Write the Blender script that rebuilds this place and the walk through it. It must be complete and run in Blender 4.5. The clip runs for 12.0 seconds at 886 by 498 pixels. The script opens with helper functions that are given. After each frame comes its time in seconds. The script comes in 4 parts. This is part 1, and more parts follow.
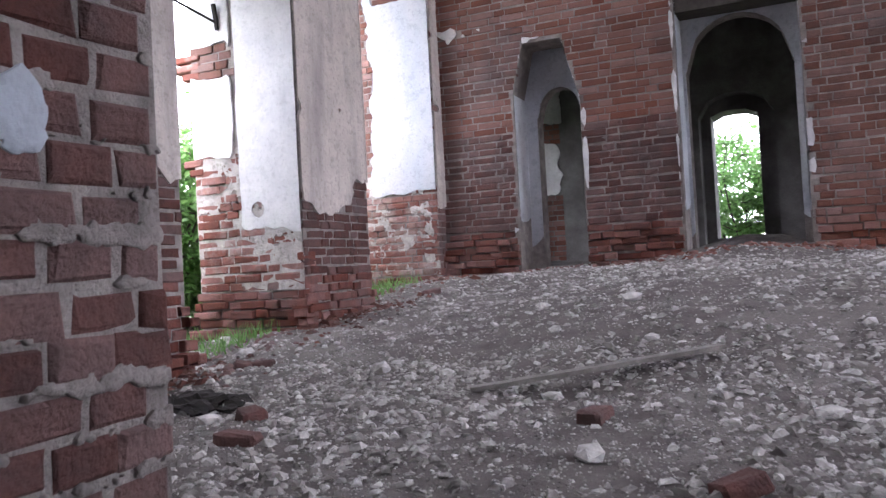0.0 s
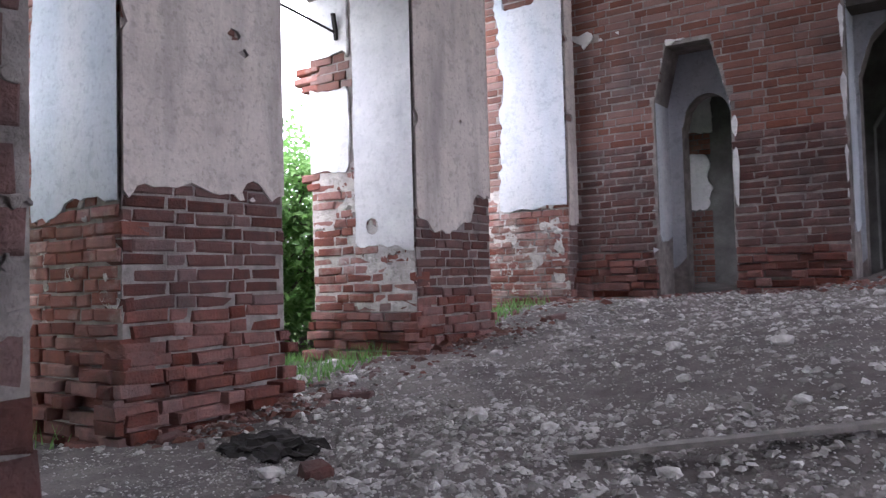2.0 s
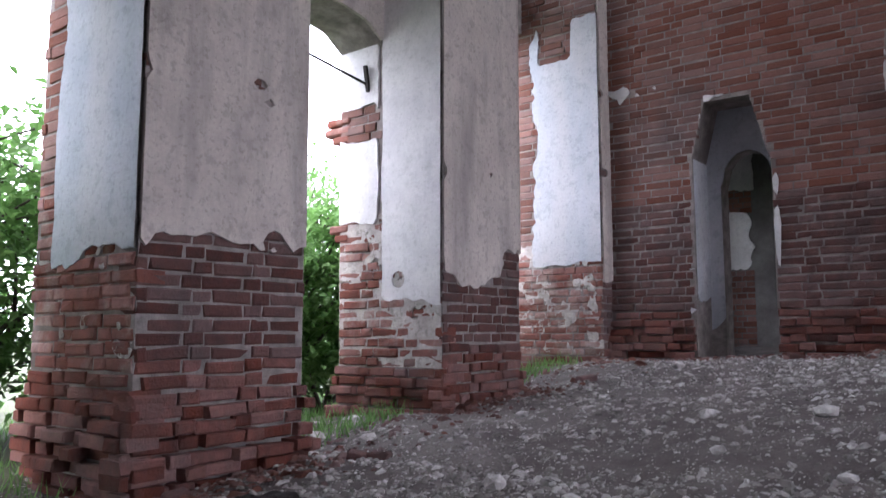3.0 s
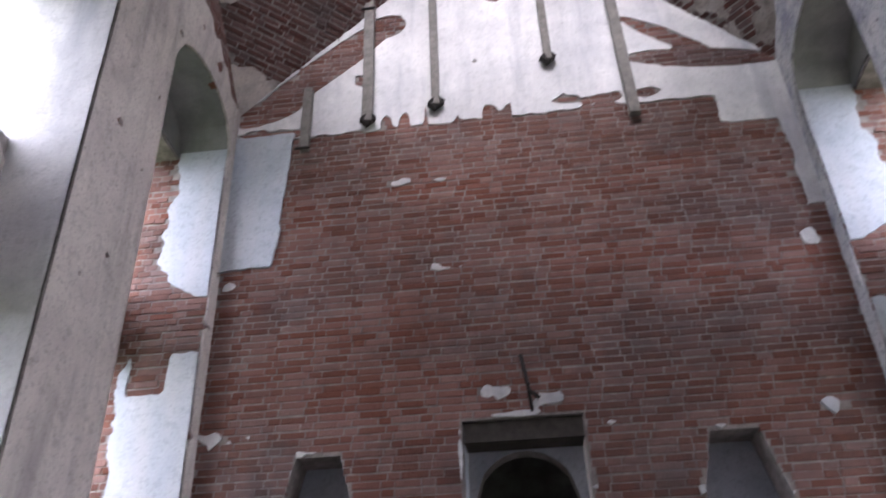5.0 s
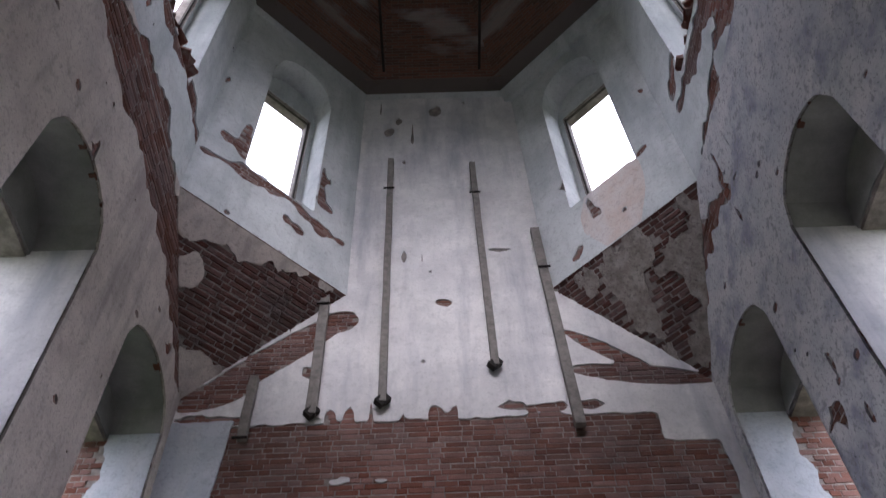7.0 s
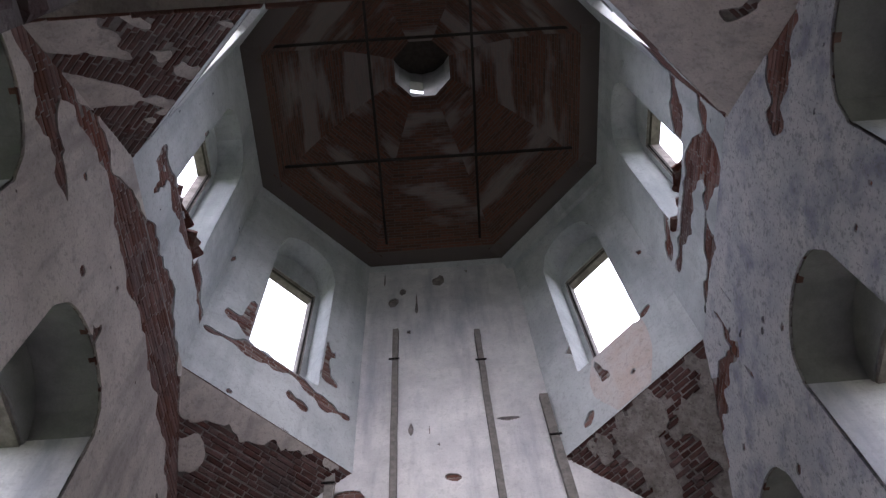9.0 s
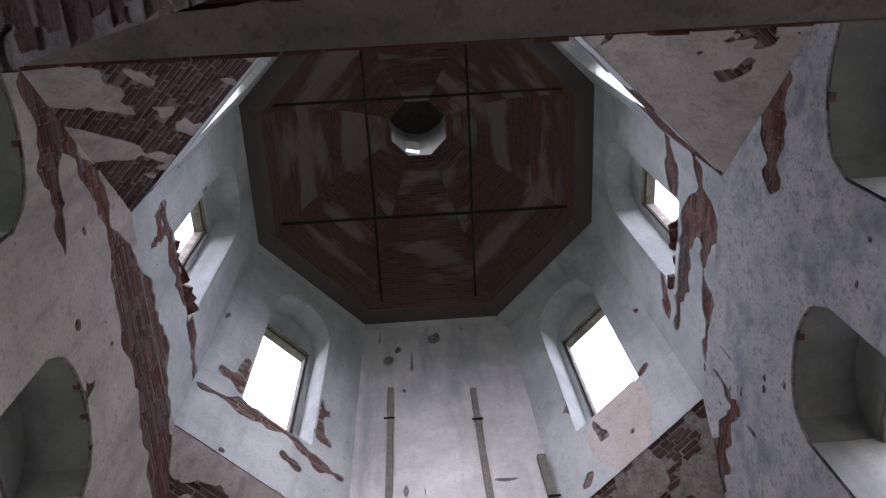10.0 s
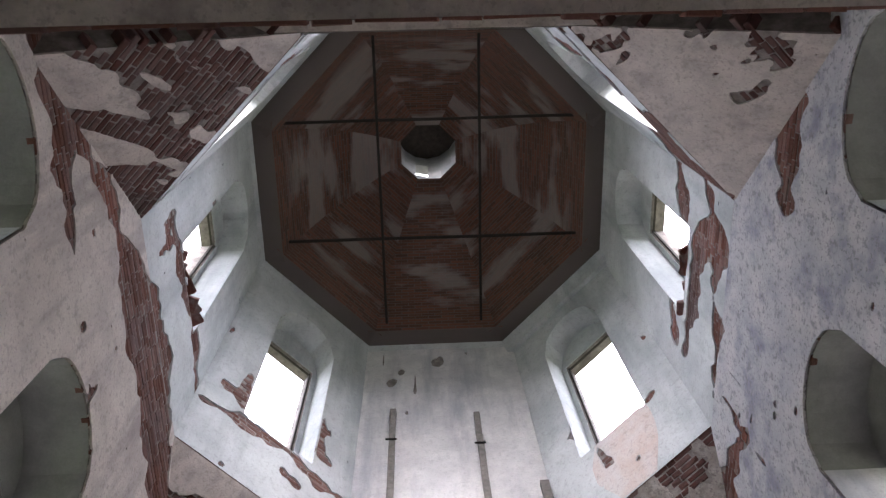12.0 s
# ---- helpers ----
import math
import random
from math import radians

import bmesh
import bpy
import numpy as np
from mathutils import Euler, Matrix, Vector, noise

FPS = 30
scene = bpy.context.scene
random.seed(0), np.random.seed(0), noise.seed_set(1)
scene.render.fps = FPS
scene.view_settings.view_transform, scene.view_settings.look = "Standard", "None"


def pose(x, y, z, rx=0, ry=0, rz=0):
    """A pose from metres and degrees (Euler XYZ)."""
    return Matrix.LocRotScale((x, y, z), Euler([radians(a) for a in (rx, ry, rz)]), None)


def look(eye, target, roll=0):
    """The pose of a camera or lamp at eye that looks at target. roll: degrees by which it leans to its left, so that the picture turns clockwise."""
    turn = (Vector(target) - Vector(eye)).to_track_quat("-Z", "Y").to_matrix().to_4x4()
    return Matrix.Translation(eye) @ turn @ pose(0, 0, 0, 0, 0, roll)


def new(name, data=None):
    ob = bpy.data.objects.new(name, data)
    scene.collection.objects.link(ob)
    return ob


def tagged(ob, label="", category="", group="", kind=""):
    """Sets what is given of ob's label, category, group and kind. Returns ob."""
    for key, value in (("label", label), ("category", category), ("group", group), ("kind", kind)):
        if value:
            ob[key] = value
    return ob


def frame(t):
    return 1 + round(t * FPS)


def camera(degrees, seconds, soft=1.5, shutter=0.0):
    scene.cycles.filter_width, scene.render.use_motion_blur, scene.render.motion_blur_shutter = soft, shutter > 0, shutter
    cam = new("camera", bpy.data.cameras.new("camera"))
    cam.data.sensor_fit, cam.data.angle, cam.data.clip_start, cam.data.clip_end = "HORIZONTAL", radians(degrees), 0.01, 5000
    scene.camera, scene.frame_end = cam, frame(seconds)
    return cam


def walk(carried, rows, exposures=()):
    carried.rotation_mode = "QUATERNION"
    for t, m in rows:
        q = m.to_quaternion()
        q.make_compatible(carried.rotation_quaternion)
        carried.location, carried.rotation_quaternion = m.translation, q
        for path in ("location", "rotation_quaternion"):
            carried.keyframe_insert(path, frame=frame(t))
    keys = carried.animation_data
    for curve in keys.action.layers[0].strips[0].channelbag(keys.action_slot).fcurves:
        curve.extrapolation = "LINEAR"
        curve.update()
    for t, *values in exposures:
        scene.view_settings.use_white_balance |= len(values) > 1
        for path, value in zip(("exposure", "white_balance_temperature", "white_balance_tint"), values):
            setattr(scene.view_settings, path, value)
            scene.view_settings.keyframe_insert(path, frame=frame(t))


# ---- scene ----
cam = camera(58.0, 12.0, soft=1.35, shutter=0.3)
PATH = [
    (0, (0.466, -5.076, 0.844), (-0.368, -3.26, 0.896), -3.1),
    (0.5, (0.454, -4.879, 0.884), (-0.466, -3.106, 0.982), -3.5),
    (1, (0.467, -4.794, 0.923), (-0.519, -3.057, 1.014), -2.8),
    (1.5, (0.46, -4.688, 0.927), (-0.592, -2.989, 1.0), -2.4),
    (2, (0.43, -4.521, 0.966), (-0.723, -2.889, 1.051), -1.5),
    (2.5, (0.436, -4.43, 0.988), (-0.786, -2.851, 1.112), -0.8),
    (2.7, (0.427, -4.387, 0.998), (-0.807, -2.82, 1.143), -0.6),
    (4.3, (0.281, -4.154, 0.829), (-0.437, -2.47, 1.634), 0.3),
    (4.5, (0.17, -4.103, 0.868), (-0.374, -2.386, 1.736), -0.5),
    (5, (-0.03, -4.132, 0.917), (-0.203, -2.437, 1.965), -2.1),
    (5.5, (-0.224, -4.14, 0.925), (-0.144, -2.575, 2.167), -4.5),
    (6, (-0.319, -4.133, 0.928), (-0.164, -2.713, 2.328), -4.5),
    (6.5, (-0.243, -4.162, 0.978), (-0.16, -2.843, 2.479), -2.8),
    (7, (-0.164, -4.16, 0.998), (-0.132, -2.935, 2.579), -3.0),
    (7.2, (-0.165, -4.126, 0.934), (-0.137, -2.958, 2.558), -3.1),
    (9, (-0.084, -4.154, 1.048), (-0.054, -3.283, 2.848), -5.8),
    (9.5, (-0.085, -4.122, 1.049), (-0.045, -3.323, 2.882), -6.4),
    (10, (-0.16, -4.111, 1.06), (-0.1, -3.375, 2.919), -8.0),
    (10.5, (-0.296, -4.088, 1.046), (-0.184, -3.35, 2.901), -11.6),
    (11, (-0.347, -4.064, 1.048), (-0.226, -3.348, 2.912), -12.6),
    (11.5, (-0.308, -4.012, 1.031), (-0.212, -3.337, 2.911), -10.9),
    (12, (-0.230, -3.927, 1.045), (-0.176, -3.266, 2.932), -6.3),
]
walk(cam, [(t, look(eye, target, roll)) for t, eye, target, roll in PATH],
     exposures=[(0, 3.05, 5900, 20), (1.5, 2.7, 5850, 20), (2.5, 2.52, 5800, 20), (4.5, 2.1, 5850, 20), (5.0, 2.6, 5850, 20), (5.5, 2.85, 5850, 20), (6.5, 1.9, 5850, 20), (7, 1.7, 5850, 20), (9.0, 1.68, 5850, 20), (9.5, 1.82, 5850, 20), (11, 2.42, 5900, 20), (12, 2.72, 6050, 18)])

# ---------------------------------------------------------------- light
world = bpy.data.worlds.new("overcast_sky")
scene.world = world
world.use_nodes = True
wn = world.node_tree.nodes
sky = wn.new("ShaderNodeTexSky")
sky.sky_type = "NISHITA"
sky.sun_disc = False
sky.sun_elevation = radians(32)
sky.sun_rotation = radians(180)
sky.dust_density = 6.0
sky.ozone_density = 1.0
wn["Background"].inputs[1].default_value = 0.15
veil = wn.new("ShaderNodeMix")
veil.data_type = "RGBA"
veil.inputs[0].default_value = 0.72
veil.inputs[7].default_value = (14.5, 14.5, 14.8, 1)
world.node_tree.links.new(sky.outputs[0], veil.inputs[6])
world.node_tree.links.new(veil.outputs[2], wn["Background"].inputs[0])
sun_data = bpy.data.lights.new("sun", "SUN")
sun_data.energy, sun_data.angle, sun_data.color = 2.1, radians(24), (1.0, 0.97, 0.93)
sun = new("sun", sun_data)
sun.matrix_world = look((0, 0, 30), (0.0, 4.0, 30 - 2.5))


# ---------------------------------------------------------------- numeric noise
def hashed(ix, iy, seed):
    n = (ix.astype(np.int64) * 374761393 + iy.astype(np.int64) * 668265263 + seed * 1274126177) & 0x7FFFFFFF
    n = ((n ^ (n >> 13)) * 1103515245 + 12345) & 0x7FFFFFFF
    n = (n ^ (n >> 16)) & 0xFFFF
    return n / 32767.5 - 1.0


def vnoise(u, v, scale, seed=0):
    """Smooth lattice noise in -1..1."""
    x, y = np.asarray(u, float) * scale + 517.3, np.asarray(v, float) * scale + 311.7
    ix, iy = np.floor(x), np.floor(y)
    fx, fy = x - ix, y - iy
    fx, fy = fx * fx * (3 - 2 * fx), fy * fy * (3 - 2 * fy)
    a, b = hashed(ix, iy, seed), hashed(ix + 1, iy, seed)
    c, d = hashed(ix, iy + 1, seed), hashed(ix + 1, iy + 1, seed)
    return (a * (1 - fx) + b * fx) * (1 - fy) + (c * (1 - fx) + d * fx) * fy


def rough(u, v, scale, seed=0):
    return 0.5 * vnoise(u, v, scale, seed) + 0.28 * vnoise(u, v, scale * 2.3, seed + 7) + 0.2 * vnoise(u, v, scale * 5.1, seed + 13) + 0.14 * vnoise(u, v, scale * 10.7, seed + 17)


def blob(u, v, cu, cv, ru, rv, turn=0.0):
    """Above zero inside an ellipse, in units of metres near its edge."""
    a = radians(turn)
    du, dv = np.asarray(u) - cu, np.asarray(v) - cv
    p, q = du * math.cos(a) + dv * math.sin(a), -du * math.sin(a) + dv * math.cos(a)
    return (1 - np.sqrt((p / ru) ** 2 + (q / rv) ** 2)) * min(ru, rv)


def box(u, v, u0, u1, v0, v1):
    return np.minimum(np.minimum(np.asarray(u) - u0, u1 - np.asarray(u)), np.minimum(np.asarray(v) - v0, v1 - np.asarray(v)))


def strokes(u, v, lines, jag=0.12, seed=0):
    """Above zero along tapered strokes, each a line of (u, v, half width), with edges torn upright."""
    u, v = np.asarray(u, float), np.asarray(v, float)
    out = np.full(np.broadcast(u, v).shape, -9.0)
    for line in lines:
        for (ua, va, wa), (ub, vb, wb) in zip(line, line[1:]):
            l2 = (ub - ua) ** 2 + (vb - va) ** 2
            t = np.clip(((u - ua) * (ub - ua) + (v - va) * (vb - va)) / l2, 0, 1)
            out = np.maximum(out, wa + (wb - wa) * t - np.hypot(u - ua - t * (ub - ua), v - va - t * (vb - va)))
    return out + jag * (vnoise(u * 4.5, v, 1.1, 400 + seed) + 0.6 * vnoise(u * 2.5, v, 3.7, 420 + seed))


def flakes(u, v, seed, amount=0.0):
    """Above zero in small scattered flakes."""
    return 0.12 * (vnoise(np.asarray(u) * 3.0, v, 2.6, seed) * 0.7 + vnoise(u, v, 0.6, seed + 3) * 0.5 - 0.62 + amount)


def sampled(field, u0, u1, v0, v1, step=0.025):
    """The field read from a fine grid, quick to ask point by point."""
    us, vs = np.arange(u0 - step, u1 + 2 * step, step), np.arange(v0 - step, v1 + 2 * step, step)
    table = field(*np.meshgrid(us, vs, indexing="ij")).tolist()
    top_u, top_v = len(us) - 1, len(vs) - 1
    return lambda u, v: table[min(top_u, max(0, round((u - us[0]) / step)))][min(top_v, max(0, round((v - vs[0]) / step)))]


# ---------------------------------------------------------------- materials
def material(name, base, second, rough_=0.9, scale=6.0, fine=60.0, bump=0.3, fine_mix=0.35, third=None, third_scale=1.2,
             third_amount=0.5, by_object=0.0, by_island=0.0, streak=False, band=None, pits=0.0):
    m = bpy.data.materials.new(name)
    m.use_nodes = True
    nt = m.node_tree
    n, l = nt.nodes, nt.links
    bsdf = n["Principled BSDF"]
    bsdf.inputs["Roughness"].default_value = rough_
    bsdf.inputs["Specular IOR Level"].default_value = 0.25
    tc = n.new("ShaderNodeNewGeometry")
    pos = tc.outputs["Position"]
    def noise_node(sc, detail=6.0, vec=pos):
        k = n.new("ShaderNodeTexNoise")
        k.inputs["Scale"].default_value, k.inputs["Detail"].default_value = sc, detail
        k.inputs["Roughness"].default_value = 0.62
        l.new(vec, k.inputs["Vector"])
        return k.outputs["Fac"]
    def mix(fac, a, b, kind="MIX"):
        k = n.new("ShaderNodeMix")
        k.data_type, k.blend_type = "RGBA", kind
        for sock, val in ((k.inputs[0], fac), (k.inputs[6], a), (k.inputs[7], b)):
            if isinstance(val, (int, float)):
                sock.default_value = val
            elif isinstance(val, tuple):
                sock.default_value = (*val, 1)
            else:
                l.new(val, sock)
        return k.outputs[2]
    def ramp(val, lo, hi, to=1.0):
        k = n.new("ShaderNodeMapRange")
        l.new(val, k.inputs[0])
        k.inputs[1].default_value, k.inputs[2].default_value, k.inputs[4].default_value = lo, hi, to
        return k.outputs[0]
    col = mix(ramp(noise_node(scale), 0.35, 0.65), base, second)
    if third:
        vec = pos
        if streak:
            mp = n.new("ShaderNodeMapping")
            mp.inputs["Scale"].default_value = (1.0, 1.0, 0.16)
            l.new(pos, mp.inputs[0])
            vec = mp.outputs[0]
        col = mix(ramp(noise_node(third_scale, 5.0, vec), 0.5, 0.68, third_amount), col, third)
    if band:
        mp = n.new("ShaderNodeMapping")
        mp.inputs["Scale"].default_value = (0.35, 0.35, 1.0)
        l.new(pos, mp.inputs[0])
        col = mix(ramp(noise_node(0.9, 4.0, mp.outputs[0]), 0.46, 0.62, 0.75), col, band)
    if pits:
        col = mix(ramp(noise_node(11.0, 7.0), 0.55, 0.64, pits), col, tuple(c * 0.5 for c in second))
        col = mix(ramp(noise_node(27.0, 4.0), 0.57, 0.63, pits), col, tuple(c * 0.45 for c in second))
    col = mix(ramp(noise_node(fine, 3.0), 0.35, 0.7, fine_mix), col, tuple(c * 0.55 for c in base))
    if by_object or by_island:
        src = n.new("ShaderNodeObjectInfo").outputs["Random"] if by_object else tc.outputs["Random Per Island"]
        k = n.new("ShaderNodeMapRange")
        l.new(src, k.inputs[0])
        k.inputs[3].default_value, k.inputs[4].default_value = 1 - (by_object or by_island), 1 + (by_object or by_island)
        hs = n.new("ShaderNodeHueSaturation")
        l.new(k.outputs[0], hs.inputs["Value"])
        k2 = n.new("ShaderNodeMapRange")
        l.new(src, k2.inputs[0])
        k2.inputs[3].default_value, k2.inputs[4].default_value = 1.15, 0.7
        l.new(k2.outputs[0], hs.inputs["Saturation"])
        l.new(col, hs.inputs["Color"])
        col = hs.outputs[0]
    l.new(col, bsdf.inputs["Base Color"])
    if bump:
        b = n.new("ShaderNodeBump")
        b.inputs["Strength"].default_value, b.inputs["Distance"].default_value = bump, 0.02
        l.new(mix(0.5, noise_node(scale * 4), noise_node(fine)), b.inputs["Height"])
        l.new(b.outputs[0], bsdf.inputs["Normal"])
    return m


M = {}
M["plaster"] = material("lime_plaster", (0.7, 0.68, 0.67), (0.55, 0.54, 0.55), 0.92, 2.2, 38, 0.4, 0.22, (0.3, 0.31, 0.36), 1.5, 0.8, streak=True, pits=0.2)
M["plaster_blue"] = material("blue_toned_plaster", (0.5, 0.52, 0.56), (0.38, 0.41, 0.46), 0.92, 2.0, 40, 0.35, 0.25, (0.55, 0.52, 0.5), 1.1, 0.6, streak=True, pits=0.25)
M["plaster_warm"] = material("warm_stained_plaster", (0.6, 0.535, 0.49), (0.47, 0.415, 0.385), 0.92, 2.6, 42, 0.6, 0.3, (0.3, 0.265, 0.255), 3.2, 0.8, streak=True, pits=0.38)
M["plaster_drum"] = material("grey_drum_plaster", (0.58, 0.6, 0.6), (0.44, 0.46, 0.47), 0.92, 1.4, 38, 0.3, 0.2, (0.27, 0.29, 0.3), 1.2, 0.7, streak=True, pits=0.25)
M["plaster_mottled"] = material("blue_mottled_plaster", (0.55, 0.53, 0.53), (0.42, 0.42, 0.45), 0.92, 2.0, 30, 0.45, 0.25, (0.22, 0.23, 0.3), 2.3, 0.9, pits=0.7)
# lantern plaster; on the niche heads this grey also holds their shade
M["plaster_grey"] = material("grey_plaster", (0.3, 0.3, 0.29), (0.23, 0.23, 0.23), 0.95, 3, 40, 0.4, 0.25, (0.17, 0.17, 0.17), 1.6, 0.6)
# the gloom of the back room is put into this dark colour
M["plaster_dark"] = material("darkened_plaster", (0.2, 0.19, 0.185), (0.1, 0.095, 0.09), 0.95, 2.5, 40, 0.5, 0.3, (0.05, 0.045, 0.04), 0.9, 0.8)
M["render_coat"] = material("rough_mortar_coat", (0.4, 0.36, 0.33), (0.24, 0.21, 0.19), 0.95, 7, 50, 1.0, 0.4, (0.16, 0.13, 0.12), 4.0, 0.7, pits=0.6)
M["render_pale"] = material("pale_mortar_remains", (0.56, 0.52, 0.49), (0.36, 0.33, 0.31), 0.95, 9, 50, 1.0, 0.4, (0.25, 0.2, 0.18), 4.0, 0.6, pits=0.5)
M["plaster_rusty"] = material("rust_stained_plaster", (0.57, 0.53, 0.51), (0.52, 0.42, 0.37), 0.92, 3.0, 40, 0.4, 0.25, (0.56, 0.54, 0.54), 1.6, 0.8, streak=True, pits=0.3)
M["brick"] = material("old_red_brick", (0.15, 0.066, 0.055), (0.095, 0.054, 0.049), 0.92, 9, 90, 0.9, 0.45, (0.075, 0.062, 0.06), 1.6, 0.8, by_object=0.3)
M["brick_set"] = material("old_red_brick_laid", (0.19, 0.088, 0.067), (0.12, 0.068, 0.058), 0.92, 7, 90, 0.8, 0.45, (0.085, 0.062, 0.062), 0.8, 0.85, by_island=0.26, band=(0.25, 0.095, 0.065))
M["brick_bright"] = material("broken_orange_brick", (0.26, 0.1, 0.075), (0.16, 0.07, 0.058), 0.9, 9, 90, 0.8, 0.4, (0.4, 0.35, 0.32), 3.4, 0.7, by_object=0.35)
M["brick_raw"] = material("weathered_raw_brick", (0.21, 0.076, 0.057), (0.12, 0.054, 0.045), 0.9, 9, 70, 1.0, 0.45, (0.1, 0.075, 0.07), 2.6, 0.6, by_object=0.35)
M["mortar"] = material("lime_mortar", (0.33, 0.295, 0.275), (0.165, 0.146, 0.138), 0.95, 9, 80, 0.9, 0.35, (0.11, 0.092, 0.088), 1.6, 0.8)
M["ground"] = material("rubble_ground", (0.15, 0.13, 0.12), (0.082, 0.071, 0.066), 0.95, 6, 60, 1.0, 0.5, (0.25, 0.225, 0.21), 0.9, 0.6)
M["rubble"] = material("mortar_rubble", (0.42, 0.395, 0.37), (0.2, 0.18, 0.168), 0.95, 20, 90, 0.5, 0.3, by_island=0.55)
M["wood"] = material("grey_weathered_wood", (0.24, 0.22, 0.2), (0.14, 0.13, 0.12), 0.85, 12, 90, 0.5, 0.4)
M["wood_dark"] = material("dark_timber", (0.07, 0.06, 0.052), (0.04, 0.034, 0.03), 0.85, 10, 70, 0.5, 0.4)
M["iron"] = material("rusty_iron", (0.022, 0.017, 0.015), (0.012, 0.01, 0.009), 0.8, 20, 90, 0.4, 0.3)
M["grass"] = material("grass_and_soil", (0.1, 0.112, 0.062), (0.065, 0.072, 0.045), 0.9, 3, 60, 0.6, 0.4)


# ---------------------------------------------------------------- mesh helpers
def bm_prism(bm, pts, d):
    """A closed prism from a polygon of points and a depth vector."""
    d = Vector(d)
    a = [bm.verts.new(p) for p in pts]
    b = [bm.verts.new(Vector(p) + d) for p in pts]
    bm.faces.new(a)
    bm.faces.new(b[::-1])
    for i in range(len(a)):
        j = (i + 1) % len(a)
        bm.faces.new((a[j], a[i], b[i], b[j]))


def bm_box(bm, x0, x1, y0, y1, z0, z1):
    bm_prism(bm, [(x0, y0, z0), (x1, y0, z0), (x1, y1, z0), (x0, y1, z0)], (0, 0, z1 - z0))


def bm_bar(bm, a, b, w, t, up=(0, 0, 1), jitter=0.0, cuts=1):
    """A squared bar between two points, w wide and t thick."""
    a, b = Vector(a), Vector(b)
    f = (b - a).normalized()
    s = f.cross(Vector(up))
    s = s.normalized() if s.length > 1e-4 else Vector((1, 0, 0))
    n = s.cross(f)
    rings = []
    for i in range(cuts + 1):
        c = a.lerp(b, i / cuts) + Vector((random.uniform(-1, 1), random.uniform(-1, 1), 0)) * jitter
        rings.append([bm.verts.new(c + s * (w / 2 * p) + n * (t / 2 * q)) for p, q in ((-1, -1), (1, -1), (1, 1), (-1, 1))])
    for r0, r1 in zip(rings, rings[1:]):
        for i in range(4):
            bm.faces.new((r0[i], r0[(i + 1) % 4], r1[(i + 1) % 4], r1[i]))
    bm.faces.new(rings[0][::-1])
    bm.faces.new(rings[-1])


def linked(name, bm, mat, smooth=False):
    bmesh.ops.recalc_face_normals(bm, faces=bm.faces)
    me = bpy.data.meshes.new(name)
    bm.to_mesh(me)
    bm.free()
    me.materials.append(M[mat] if isinstance(mat, str) else mat)
    if smooth:
        for p in me.polygons:
            p.use_smooth = True
    return new(name, me)


def part(name, bm, mat, parent, label="", smooth=False):
    ob = linked(name, bm, mat, smooth)
    ob.parent = parent
    if label:
        ob["label"] = label
    return ob


def from_lists(name, verts, faces, mat, parent=None, smooth=False):
    me = bpy.data.meshes.new(name)
    me.from_pydata(verts, [], faces)
    me.materials.append(M[mat])
    if smooth:
        for p in me.polygons:
            p.use_smooth = True
    ob = new(name, me)
    ob.parent = parent
    return ob


# ---------------------------------------------------------------- cladding: bricks and broken plaster on a wall face
BRICK_MESHES = {}


def brick_mesh(l, mat, kind):
    """A worn brick, l long, 0.065 high, standing 0.006 proud of its bed; x along, y out, z up."""
    key = (round(l, 2), mat, kind)
    if key not in BRICK_MESHES:
        rnd = random.Random(hash(key[0]) + kind * 31)
        h, d, b = 0.068, 0.17, 0.01
        bm = bmesh.new()
        out = []
        for y, s in ((-d, 0), (-0.001, 0), (0.006, b)):
            out.append([bm.verts.new((px + rnd.uniform(-1, 1) * 0.007, y + rnd.uniform(-1, 1) * 0.004, pz + rnd.uniform(-1, 1) * 0.005))
                        for px, pz in ((s - l / 2, s - h / 2), (l / 2 - s, s - h / 2), (l / 2 - s, h / 2 - s), (s - l / 2, h / 2 - s))])
        for r0, r1 in zip(out, out[1:]):
            for i in range(4):
                bm.faces.new((r0[i], r0[(i + 1) % 4], r1[(i + 1) % 4], r1[i]))
        bm.faces.new(out[-1])
        bmesh.ops.recalc_face_normals(bm, faces=bm.faces)
        me = bpy.data.meshes.new("brick")
        bm.to_mesh(me)
        bm.free()
        me.materials.append(M[mat])
        BRICK_MESHES[key] = me
    return BRICK_MESHES[key]


